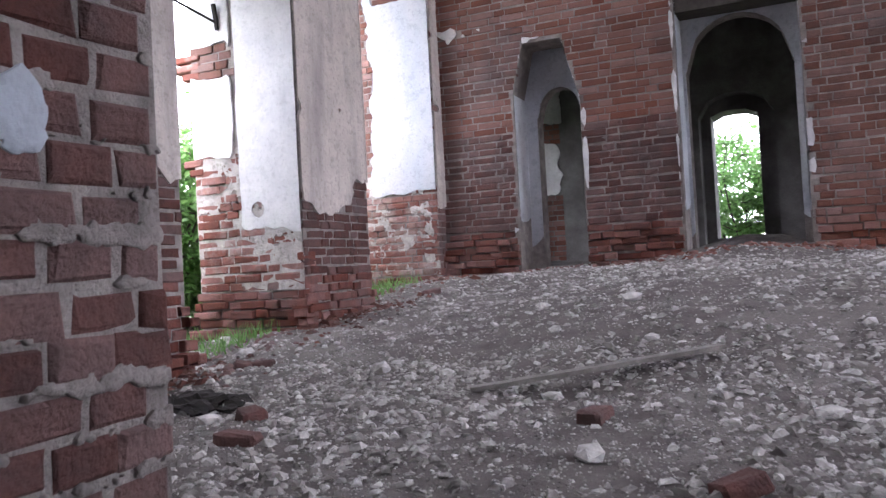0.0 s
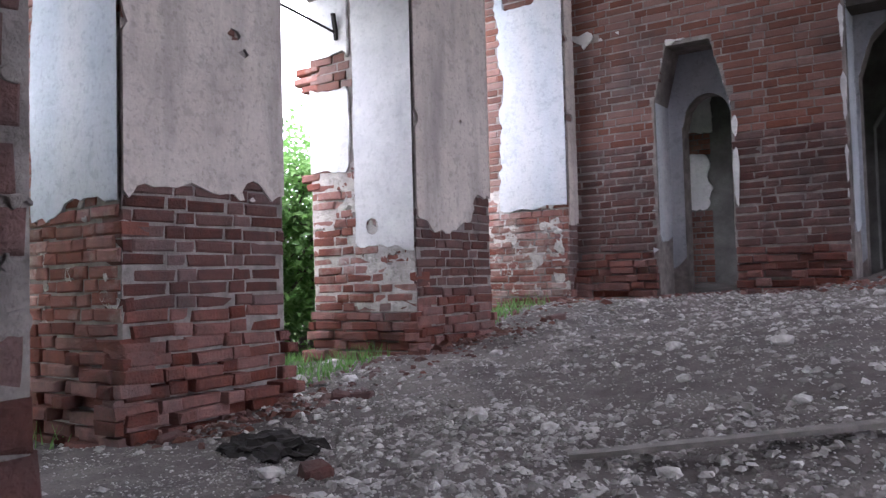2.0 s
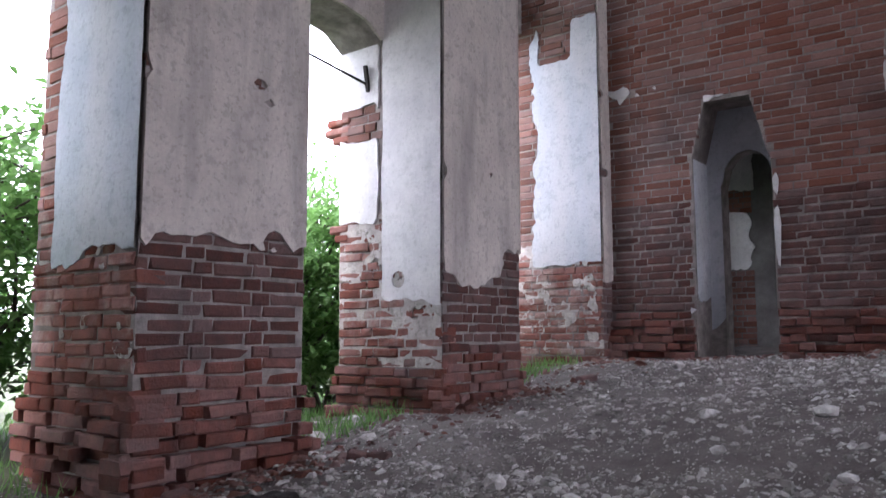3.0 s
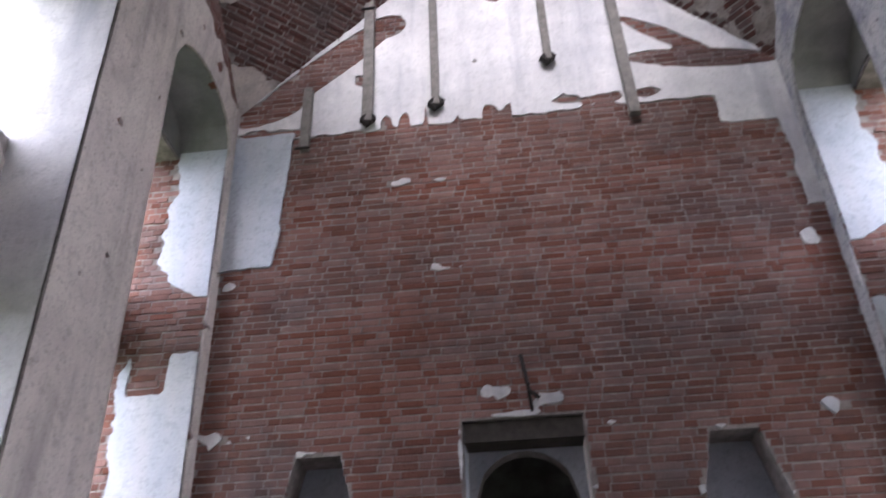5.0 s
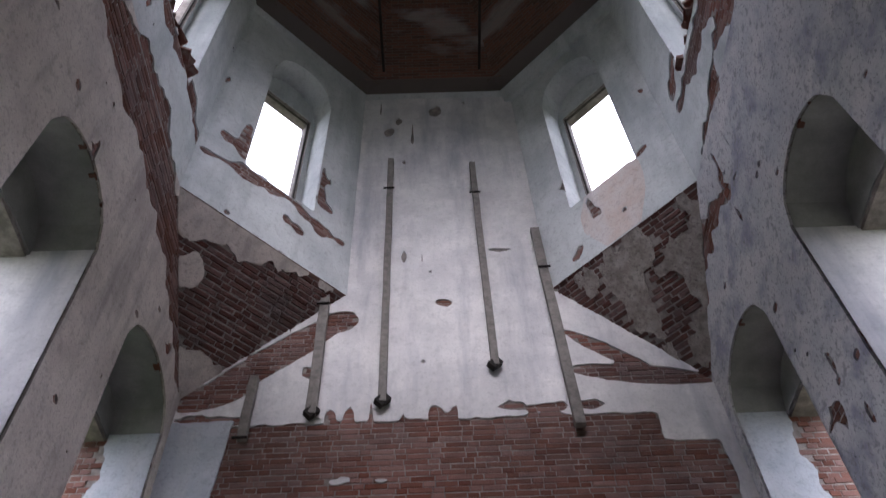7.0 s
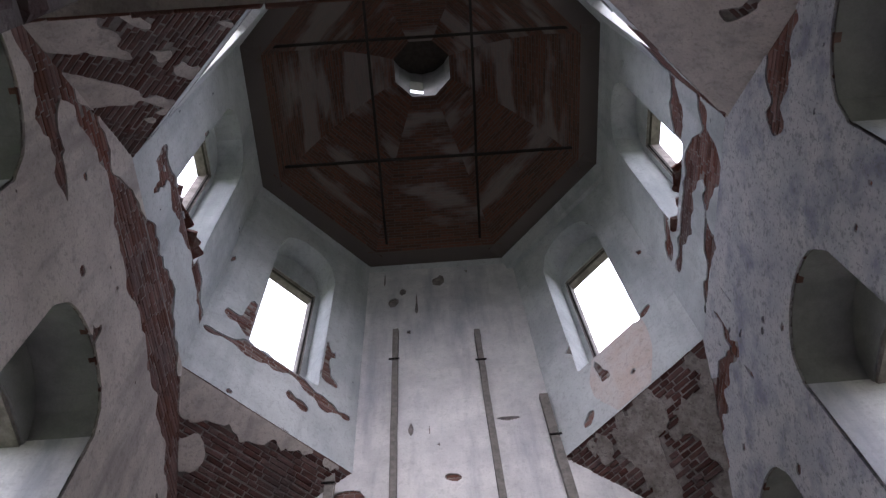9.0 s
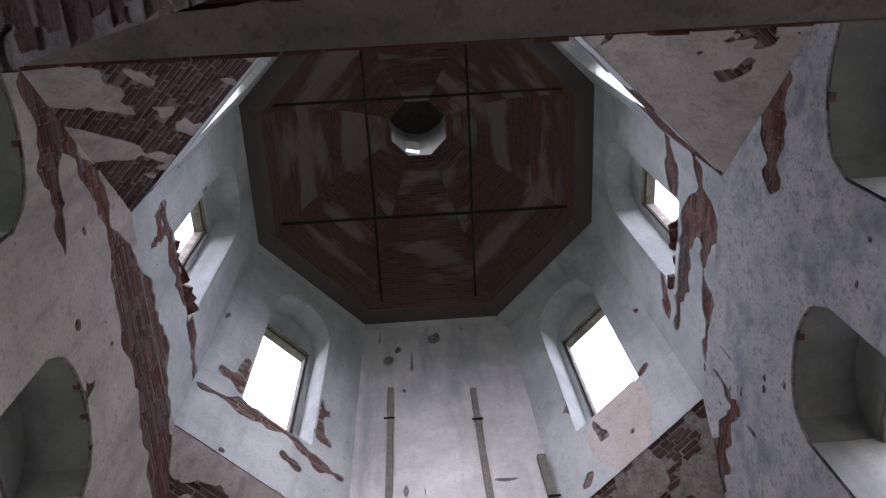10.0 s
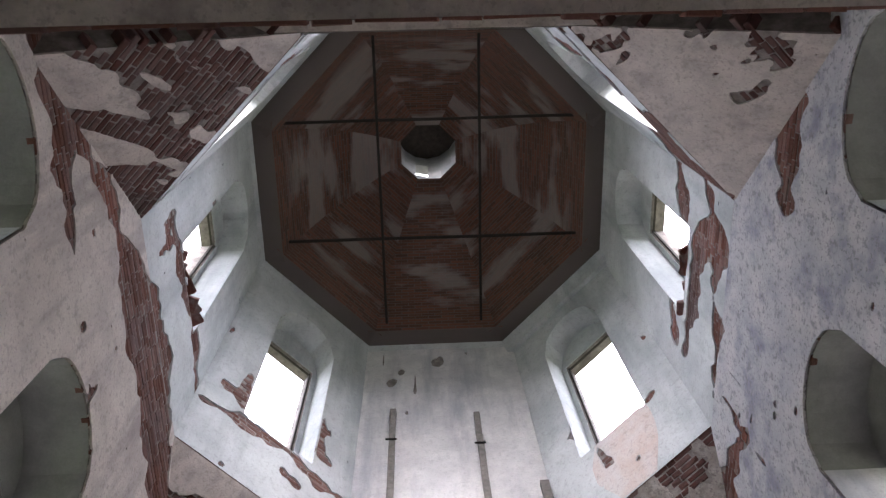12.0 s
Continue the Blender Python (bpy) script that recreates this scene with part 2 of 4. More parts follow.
def lay_bricks(parent, o, eu, ev, en, u0, u1, v0, v1, there, near=None, loose=0.0, course=0.078, singles=300, mat="brick", seed=1, phase=0.0, flare=None, deep=0.06, clear=None):
    """Courses of bricks over a face. there(u, v): where a brick shows. near: the stretch whose bricks are pieces of their own.
    flare(v): how far the courses bulge out of the face, and round its ends."""
    rnd = random.Random(seed)
    o, eu, ev, en = Vector(o), Vector(eu), Vector(ev), Vector(en)
    base = Matrix((eu, en, ev)).transposed().to_4x4()
    verts, faces, count = [], [], 0
    row = 0
    v = v0 + course / 2
    while v < v1:
        bulge = flare(v) if flare else 0.0
        start, stop = u0 - bulge * rnd.uniform(0.6, 1.1), u1 + bulge * rnd.uniform(0.6, 1.1)
        u = start - (0.07 if row % 2 else 0.0) + phase
        k = row % 2
        sag = rnd.uniform(-1, 1) * 0.004
        while u < stop:
            l = 0.262 if k % 2 == 0 else 0.126
            l2 = l * rnd.uniform(0.92, 1.05)
            a, b = max(u, start), min(u + l2, stop)
            while clear and b - a > 0.05 and clear(a, v) < 0.012:
                a += 0.02
            while clear and b - a > 0.05 and clear(b, v) < 0.012:
                b -= 0.02
            c = (a + b) / 2
            if b - a > 0.05 and there(min(max(c, u0), u1), v):
                lo = loose(c, v) if callable(loose) else loose
                dp = rnd.uniform(-0.003, 0.003 + 0.02 * lo) + (bulge * rnd.uniform(0.1, 1.15) if bulge else 0.0)
                if bulge > 0.03 and rnd.random() < 0.12:
                    dp *= 0.15
                vv = v + rnd.uniform(-1, 1) * (0.003 + 0.006 * lo) + sag
                if near and count < singles and near(c, v):
                    ln = min((0.06, 0.09, 0.125, 0.16, 0.2, 0.235, 0.26), key=lambda q: abs(q - (b - a)))
                    ob = new("brick", brick_mesh(ln, mat(v) if callable(mat) else mat, rnd.randrange(4)))
                    ob.parent = parent
                    ob.matrix_basis = Matrix.Translation(o + eu * c + ev * vv + en * dp) @ base @ pose(0, 0, 0, rnd.uniform(-1, 1) * (0.4 + 2.5 * lo), rnd.uniform(-1, 1) * (0.5 + 2 * lo), rnd.uniform(-1, 1) * (0.4 + 3 * lo))
                    count += 1
                else:
                    w, h, s = (b - a) / 2, 0.0335, 0.007
                    p = o + eu * c + ev * vv + en * dp
                    n0 = len(verts)
                    for q, ww, hh in ((-deep - bulge, w, h), (0.0, w, h), (0.005, w - s, h - s)):
                        for su, sv in ((-1, -1), (1, -1), (1, 1), (-1, 1)):
                            verts.append(p + eu * (su * ww + rnd.uniform(-1, 1) * 0.003) + ev * (sv * hh + rnd.uniform(-1, 1) * 0.003) + en * q)
                    for r in (0, 4):
                        for i in range(4):
                            j = (i + 1) % 4
                            faces.append((n0 + r + i, n0 + r + j, n0 + r + 4 + j, n0 + r + 4 + i))
                    faces.append((n0 + 8, n0 + 9, n0 + 10, n0 + 11))
            u += l2 + 0.01
            k += 1
        v += course
        row += 1
    if faces:
        ob = from_lists("brickwork", verts, faces, "brick_set", parent)
        tagged(ob, kind="stuff")


def pier_flare(v):
    """The worn feet of the piers spread over their lowest courses."""
    return 0.11 * min(1.0, max(0.0, (0.78 - v) / 0.45))


def plaster_sheet(name, parent, o, eu, ev, en, u0, u1, v0, v1, field, mat, cell=0.06, thick=0.022, label="", wave=0.006):
    """A coat of plaster wherever field(u, v) > 0, with a broken edge and real thickness."""
    o, eu, ev, en = Vector(o), Vector(eu), Vector(ev), Vector(en)
    nu, nv = max(2, int(math.ceil((u1 - u0) / cell))), max(2, int(math.ceil((v1 - v0) / cell)))
    us, vs = np.linspace(u0, u1, nu + 1), np.linspace(v0, v1, nv + 1)
    U, V = np.meshgrid(us, vs, indexing="ij")
    F = field(U, V)
    hump = wave * rough(U, V, 1.6, 91)
    verts, faces, index = [], [], {}

    def vert(key, u, v, h, low=0):
        key = (key, low)
        if key not in index:
            index[key] = len(verts)
            verts.append(o + eu * u + ev * v + en * (-0.01 if low == 1 else thick + h))
        return index[key]

    for i in range(nu):
        for j in range(nv):
            cs = ((i, j), (i + 1, j), (i + 1, j + 1), (i, j + 1))
            f = [F[c] for c in cs]
            if max(f) <= 0:
                continue
            poly, rim = [], []
            for k in range(4):
                c, d = cs[k], cs[(k + 1) % 4]
                if f[k] > 0:
                    poly.append((vert(c, us[c[0]], vs[c[1]], hump[c]), None))
                if (f[k] > 0) != (f[(k + 1) % 4] > 0):
                    t = f[k] / (f[k] - f[(k + 1) % 4])
                    u, v = us[c[0]] + (us[d[0]] - us[c[0]]) * t, vs[c[1]] + (vs[d[1]] - vs[c[1]]) * t
                    key = (min(c, d), max(c, d))
                    poly.append((vert(key, u, v, 0.0), (vert(key, u, v, 0.0, 2), vert(key, u, v, 0.0, 1))))
            if len(poly) >= 3:
                faces.append(tuple(p for p, _ in poly))
                for k in range(len(poly)):
                    a, b = poly[k], poly[(k + 1) % len(poly)]
                    if a[1] is not None and b[1] is not None:
                        faces.append((b[1][0], a[1][0], a[1][1], b[1][1]))
    if not faces:
        return None
    ob = from_lists(name, verts, faces, mat, parent, True)
    me = ob.data
    flip = Vector(me.polygons[0].normal).dot(en) < 0
    if flip:
        me.flip_normals()
    if label:
        ob["label"] = label
    return ob


def arch_spans(u0, u1, z0, spring, crown, steps=10):
    """Columns of an arched opening: (ua, ub, bottom, top at ua, top at ub)."""
    out, c, r = [], (u0 + u1) / 2, (u1 - u0) / 2
    for i in range(steps):
        a, b = u0 + (u1 - u0) * i / steps, u0 + (u1 - u0) * (i + 1) / steps
        f = lambda u: spring + (crown - spring) * math.sqrt(max(0, 1 - ((u - c) / r) ** 2))
        out.append((a, b, z0, f(a), f(b)))
    return out


def wall_core(bm, o, eu, ev, d, u0, u1, v0, v1, holes):
    """A wall of depth vector d with holes, each a list of columns from arch_spans."""
    o, eu, ev = Vector(o), Vector(eu), Vector(ev)
    cuts = sorted({u0, u1, *[c[0] for h in holes for c in h], *[c[1] for h in holes for c in h]})
    cuts = [c for c in cuts if u0 - 1e-6 <= c <= u1 + 1e-6]
    for a, b in zip(cuts, cuts[1:]):
        if b - a < 1e-5:
            continue
        m = (a + b) / 2
        gaps = sorted([(c[2], c[3] + (c[4] - c[3]) * (a - c[0]) / (c[1] - c[0]), c[3] + (c[4] - c[3]) * (b - c[0]) / (c[1] - c[0]))
                       for h in holes for c in h if c[0] - 1e-6 <= m <= c[1] + 1e-6])
        la, lb = v0, v0
        for z0, ta, tb in gaps:
            if z0 > max(la, lb) + 1e-4:
                bm_prism(bm, [o + eu * a + ev * la, o + eu * b + ev * lb, o + eu * b + ev * z0, o + eu * a + ev * z0], d)
            la, lb = ta, tb
        if v1 > max(la, lb) + 1e-4:
            bm_prism(bm, [o + eu * a + ev * la, o + eu * b + ev * lb, o + eu * b + ev * v1, o + eu * a + ev * v1], d)


def inside_holes(holes):
    """Above zero outside the holes: metres, roughly."""
    def f(u, v):
        u, v = np.asarray(u, float), np.asarray(v, float)
        out = np.full(np.broadcast(u, v).shape, 9.0)
        for h in holes:
            a, b, z0 = h[0][0], h[-1][1], h[0][2]
            tops = np.interp(u, [c[0] for c in h] + [b], [c[3] for c in h] + [h[-1][4]])
            out = np.minimum(out, -np.minimum(np.minimum(u - a, b - u), np.minimum(v - z0, tops - v)))
        return out
    return f
# ---------------------------------------------------------------- the plan
W = 3.35                      # half the square bay
HALF = W * 0.4142             # half a face of the octagon
Z_SQ, Z_COR, Z_DOME = 9.64, 7.8, 15.9
SE_OUT, SE_REACH = 0.12, HALF + 0.17   # the southeast face stands a little further out
OUT, NICHE = 1.1, 0.62       # thickness of the side walls, depth of their tall niches
BAYS = ((-3.62, -2.08), (-0.945, 0.465), (1.55, 3.15))
UP = (0, 0, 1)


def ground_z(x, y):
    """Rubble heaped towards the east wall, sinking towards the west door."""
    x, y = np.asarray(x, float), np.asarray(y, float)
    e = 1 / (1 + np.exp(-np.clip((y - 0.2 + 0.4 * (x + 1)) * 0.9, -40, 40)))
    z = 0.15 + 0.7 * e + 0.12 * np.exp(-((x + 0.3) / 1.2) ** 2 - ((y - 0.4) / 1.2) ** 2)
    z = z + 0.22 * np.exp(-((x + 0.1) / 0.7) ** 2 - ((y - 4.0) / 1.0) ** 2)
    z = z - 0.42 / (1 + np.exp(np.clip((y + 3.85) * 5.0, -40, 40))) - 0.12 / (1 + np.exp(np.clip((y + 4.6) * 4.0, -40, 40)))
    inner = 1 / (1 + np.exp(np.clip((np.abs(x) - 4.6) * 3, -40, 40)))
    z = z * inner + (1 - inner) * 0.2
    far = np.hypot(x, y) > 30
    z = z + np.where(far, 0, 0.05 * vnoise(x, y, 0.9, 3) + 0.025 * vnoise(x, y, 2.7, 4) + 0.012 * vnoise(x, y, 8, 5))
    return z


def make_ground():
    def axis(lo, hi, step):
        inner = list(np.arange(lo, hi + 1e-6, step))
        far = [0.5, 1.2, 2.2, 4, 7, 12, 25, 60, 150, 400, 1000, 2500]
        return [lo - f for f in far[::-1]] + inner + [hi + f for f in far]
    xs, ys = np.array(axis(-5.2, 5.0, 0.075)), np.array(axis(-7.0, 8.5, 0.075))
    X, Y = np.meshgrid(xs, ys, indexing="ij")
    Z = ground_z(X, Y)
    n = len(ys)
    verts = np.stack([X.ravel(), Y.ravel(), Z.ravel()], 1).tolist()
    faces = [(i * n + j, (i + 1) * n + j, (i + 1) * n + j + 1, i * n + j + 1) for i in range(len(xs) - 1) for j in range(n - 1)]
    ob = from_lists("ground", verts, faces, "ground", None, True)
    ob.data.materials.append(M["grass"])
    for f in ob.data.polygons:
        c = f.center
        if c.x < -4.35 + 0.25 * noise.noise(c * 1.7) or c.y > 7.3 or c.x > 4.4:
            f.material_index = 1
    return tagged(ob, "grey-brown earth strewn with broken mortar and brick", "ground", kind="structure")


ground = make_ground()


def structure(name, bm, mat, label, category="wall"):
    return tagged(linked(name, bm, mat), label, category, kind="structure")


# ---------------------------------------------------------------- east wall
E_FRAME = dict(o=(0, W, 0), eu=(1, 0, 0), ev=UP, en=(0, -1, 0))
small_head = lambda a, b: [(a, a + 0.14, 0.2, 2.75, 3.3), (a + 0.14, b - 0.18, 0.2, 3.3, 3.3), (b - 0.18, b, 0.2, 3.3, 2.6)]
E_DOORS = [small_head(-2.45, -1.69), [(-0.67, 0.5, 0.2, 3.56, 3.56)], small_head(1.5, 2.27)]
E_INNER = [arch_spans(-2.31, -1.77, 0.2, 2.5, 2.86), arch_spans(-0.63, 0.43, 0.2, 2.8, 3.36), arch_spans(1.58, 2.2, 0.2, 2.3, 2.66)]
bm = bmesh.new()
wall_core(bm, (0, W, 0), (1, 0, 0), UP, (0, 0.42, 0), -4.45, 4.45, -0.5, Z_SQ, E_DOORS)
wall_core(bm, (0, W + 0.42, 0), (1, 0, 0), UP, (0, 0.22, 0), -4.45, 4.45, -0.5, Z_SQ, E_INNER)
wall_core(bm, (0, W, 0), (1, 0, 0), UP, (0, 0.85, 0), -HALF - 0.3, HALF + 0.3, Z_SQ, 16.3, [])
wall_east = structure("wall_east", bm, "mortar", "tall brick wall with broken plaster above and three doorways below")
e_holes = inside_holes(E_DOORS)


def e_plaster(u, v):
    r = rough(u, v, 2.2, 5)
    top = v - 7.34 + 0.05 * rough(u, v, 5, 6)
    band = np.maximum(blob(u, v, -2.25, 8.45, 1.35, 0.24, 40), blob(u, v, -2.9, 7.85, 0.5, 0.22, 20))
    band = np.maximum(band, blob(u, v, -1.45, 9.1, 0.3, 0.22, 10))
    band = np.maximum(band, np.maximum(blob(u, v, 2.5, 7.95, 0.95, 0.16, -8), blob(u, v, 2.15, 8.35, 0.7, 0.12, -38)))
    for cu, cv, a, b in ((0.75, 7.5, 0.16, 0.06), (1.2, 7.46, 0.22, 0.09), (1.75, 7.48, 0.16, 0.06), (-3.0, 7.45, 0.3, 0.07), (-2.6, 7.42, 0.2, 0.06),
                         (-0.02, 9.42, 0.12, 0.08), (0.85, 10.6, 0.22, 0.05), (-0.3, 8.3, 0.03, 0.03)):
        band = np.maximum(band, blob(u, v, cu, cv, a, b) + 0.05 * rough(u, v, 7, 4))
    out = np.minimum(np.minimum(top, -2 * band + 0.05 * r), -flakes(u, v, 301, -0.12))
    for cu, cv, a, b in ((-0.8, 5.28, 0.17, 0.07), (0.7, 5.28, 0.12, 0.07), (-3.18, 5.28, 0.13, 0.08), (3.05, 5.3, 0.1, 0.12), (2.78, 3.5, 0.09, 0.08), (-0.25, 3.82, 0.22, 0.12),
                         (0.25, 3.72, 0.3, 0.08), (0.75, 3.45, 0.1, 0.08), (-3.2, 3.55, 0.12, 0.08), (-2.95, 3.52, 0.14, 0.05), (-1.15, 6.5, 0.3, 0.03)):
        out = np.maximum(out, blob(u, v, cu, cv, a, b) + 0.12 * rough(u, v, 7, 9) - 0.04)
    out = np.maximum(out, box(u, v, 2.5, 3.35, 6.92, 7.4) + 0.06 * r)
    out = np.maximum(out, box(u, v, 3.16, 3.4, 5.7, 7.4) + 0.08 * r)
    trim = np.minimum(0.035 + 0.07 * r - e_holes(u, v), v - 1.2)
    out = np.maximum(out, trim)
    return np.minimum(out, e_holes(u, v))


plaster_sheet("plaster", wall_east, u0=-W, u1=W, v0=0.3, v1=Z_SQ, field=e_plaster, mat="plaster", cell=0.05, **E_FRAME)
plaster_sheet("plaster", wall_east, u0=-HALF, u1=SE_REACH, v0=Z_SQ, v1=Z_DOME, field=lambda u, v: np.minimum(9 + 0 * u, e_plaster(u, v)), mat="plaster", cell=0.07, **E_FRAME)
plaster_sheet("plaster", wall_east, u0=-W, u1=-2.5, v0=5.3, v1=7.5, field=lambda u, v: box(u, v, -3.5, -2.6 - 0.07 * (7.4 - v), 5.5, 7.4) + 0.05 * rough(u, v, 2, 3), mat="plaster_blue",
              thick=0.034, cell=0.05, label="blue-grey washed plaster patch", **E_FRAME)

# ---------------------------------------------------------------- side walls, mirrored
NICHES = [arch_spans(a, b, -0.5, 7.12, 7.62, 12) for a, b in BAYS]
# the two western bays keep a thin wall between doorway and window; in the eastern one only its outer skin is left
OPEN = [arch_spans(a + 0.06, b, -0.5, 3.42, 3.62, 6) for a, b in BAYS[:2]] + [[(a, b, 5.15, 7.02, 7.02)] for a, b in BAYS[:2]] + [[(BAYS[2][0], BAYS[2][1], -0.5, 7.02, 7.02)]]
OPEN_SOUTH = OPEN[:-1] + [arch_spans(BAYS[2][0], BAYS[2][1], -0.5, 3.6, 3.8, 6), [(BAYS[2][0], BAYS[2][1], 5.15, 7.02, 7.02)]]
n_free = inside_holes(NICHES)


pit = random.Random(77)
PITS = [[(pit.uniform(-3.3, 3.3), pit.uniform(1.8, 9.4), pit.uniform(0.015, 0.06)) for _ in range(120)] for _ in range(2)]


# plaster lost in long strokes, by height and along the wall: the square walls and the drum above them share a plane
BARE = (
    (((-3.5, 8.0, 0.28), (-2.84, 8.1, 0.2), (-2.2, 7.97, 0.1), (-1.48, 7.86, 0.0)),
     ((-2.49, 8.45, 0.06), (-1.95, 8.86, 0.12), (-1.4, 8.98, 0.2), (-0.92, 9.12, 0.42), (-0.1, 9.3, 0.56), (0.39, 9.3, 0.56), (1.59, 9.0, 0.42), (2.4, 8.5, 0.28), (3.25, 7.9, 0.12)),
     ((-1.11, 10.71, 0.08), (-0.26, 10.78, 0.1), (0.42, 11.05, 0.14), (1.37, 10.77, 0.1)),
     ((2.5, 7.62, 0.04), (2.62, 8.0, 0.05))),
    (((-3.49, 8.3, 0.34), (-2.92, 8.57, 0.32), (-2.28, 8.52, 0.24), (-1.74, 8.43, 0.14), (-1.29, 8.4, 0.0)),
     ((0.6, 8.55, 0.02), (0.89, 8.62, 0.1), (1.87, 9.0, 0.2), (2.55, 8.79, 0.2), (3.28, 8.08, 0.14)),
     ((-1.35, 11.61, 0.1), (-0.82, 11.3, 0.1)), ((-1.15, 10.1, 0.06), (-0.33, 10.59, 0.2), (1.06, 10.81, 0.06)),
     ((-1.43, 10.65, 0.06), (-0.75, 9.9, 0.18), (-0.09, 10.02, 0.06), (0.3, 9.75, 0.02)),
     ((0.34, 11.74, 0.1), (1.07, 11.2, 0.08)), ((0.31, 9.73, 0.05), (1.12, 9.68, 0.02))))


def side_plaster(side):
    def f(u, v):
        r = rough(u, v, 1.9, 20 + side)
        low = v - 1.5 + 0.24 * r + 0.06 * np.sin(u * 3.1)
        ex = strokes(u, v, BARE[side], 0.13, side)
        ex = np.maximum(ex, flakes(u, v, 200 + side, -0.15))
        for cu, cv, ru in PITS[side]:
            ex = np.maximum(ex, blob(u, v, cu, cv, ru, ru * 0.8) + 0.01 * r)
        return np.minimum(np.minimum(low, -ex), n_free(u, v))
    return f


sides = []
for side, sx, nm in ((0, -1, "wall_north"), (1, 1, "wall_south")):
    bm = bmesh.new()
    wall_core(bm, (sx * W, 0, 0), (0, 1, 0), UP, (sx * NICHE, 0, 0), -4.9, W, -0.5, Z_SQ, NICHES)
    wall_core(bm, (sx * (W + NICHE), 0, 0), (0, 1, 0), UP, (sx * (OUT - NICHE), 0, 0), -4.9, W + 0.9, -0.5, Z_SQ, OPEN if sx < 0 else OPEN_SOUTH)
    if sx < 0:
        bm_box(bm, -W - OUT, -W - OUT + 0.16, *BAYS[2], 4.42, 5.2)
    ob = structure(nm, bm, "mortar", "thick brick wall with broken white plaster and tall open niches")
    fld = side_plaster(side)
    plaster_sheet("plaster", ob, o=(sx * W, 0, 0), eu=(0, 1, 0), ev=UP, en=(-sx, 0, 0), u0=-4.0, u1=W, v0=0.0, v1=Z_SQ, field=fld,
                  mat="plaster_warm" if side == 0 else "plaster_mottled", cell=0.05)
    # the thin wall between lower opening and upper window, and the soffits of the niches
    plaster_sheet("plaster", ob, o=(sx * (W + NICHE), 0, 0), eu=(0, 1, 0), ev=UP, en=(-sx, 0, 0), u0=-4.0, u1=W, v0=3.2, v1=5.15,
                  field=lambda u, v: np.minimum(np.minimum(inside_holes(OPEN if sx < 0 else OPEN_SOUTH)(u, v), -n_free(u, v)), 4.85 + 0.25 * rough(u, v, 2.5, 8) - v), mat="plaster_warm", cell=0.06)
    # shade in the niche head is put into the darker grey of back and soffit
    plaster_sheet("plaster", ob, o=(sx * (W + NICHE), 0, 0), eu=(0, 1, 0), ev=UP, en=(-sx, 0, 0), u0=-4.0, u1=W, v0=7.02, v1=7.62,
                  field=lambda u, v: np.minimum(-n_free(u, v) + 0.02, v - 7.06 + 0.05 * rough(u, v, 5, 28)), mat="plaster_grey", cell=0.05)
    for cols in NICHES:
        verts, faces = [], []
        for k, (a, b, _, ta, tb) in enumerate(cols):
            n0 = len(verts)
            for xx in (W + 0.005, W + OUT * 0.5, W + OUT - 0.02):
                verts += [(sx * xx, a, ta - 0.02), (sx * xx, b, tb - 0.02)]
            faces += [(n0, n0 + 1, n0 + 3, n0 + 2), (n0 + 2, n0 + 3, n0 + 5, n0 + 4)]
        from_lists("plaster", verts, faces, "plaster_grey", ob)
    sides.append((ob, fld))
(wall_north, n_field), (wall_south, s_field) = sides


# ---------------------------------------------------------------- cheeks of the niches
def cheek(parent, sx, y, facing, z0, z1, field, seed, mat="plaster", loose=0.5):
    """The cheek of a niche: u runs from the outside to the room."""
    fr = dict(o=(sx * (W + OUT), y, 0), eu=(-sx, 0, 0), ev=UP, en=(0, facing, 0))
    f = lambda u, v: field(u, v, rough(u, v, 2.3, seed))
    plaster_sheet("plaster", parent, u0=0, u1=OUT, v0=z0, v1=z1, field=f, mat=mat, cell=0.04, **fr)
    quick = sampled(f, 0, OUT, z0, z1)
    lay_bricks(parent, u0=0, u1=OUT, v0=z0, v1=z1, there=lambda u, v: quick(u, v) < 0.02, near=lambda u, v: v < 1.9, singles=130, loose=loose, seed=seed, mat=lambda v: "brick_raw" if v < 0.8 else "brick_bright", flare=pier_flare, **fr)
    plaster_sheet("mortar_smear", parent, u0=0, u1=OUT, v0=z0 + 0.4, v1=2.0, field=lambda u, v: np.minimum(np.minimum(0.06 * rough(u, v, 8, seed + 5) - 0.004 + 0.022 * (seed == 32) - 0.02 * (seed == 31), 0.03 - f(u, v)), v - 0.75),
                  mat="render_pale", cell=0.02, thick=0.01, wave=0.012, **fr)


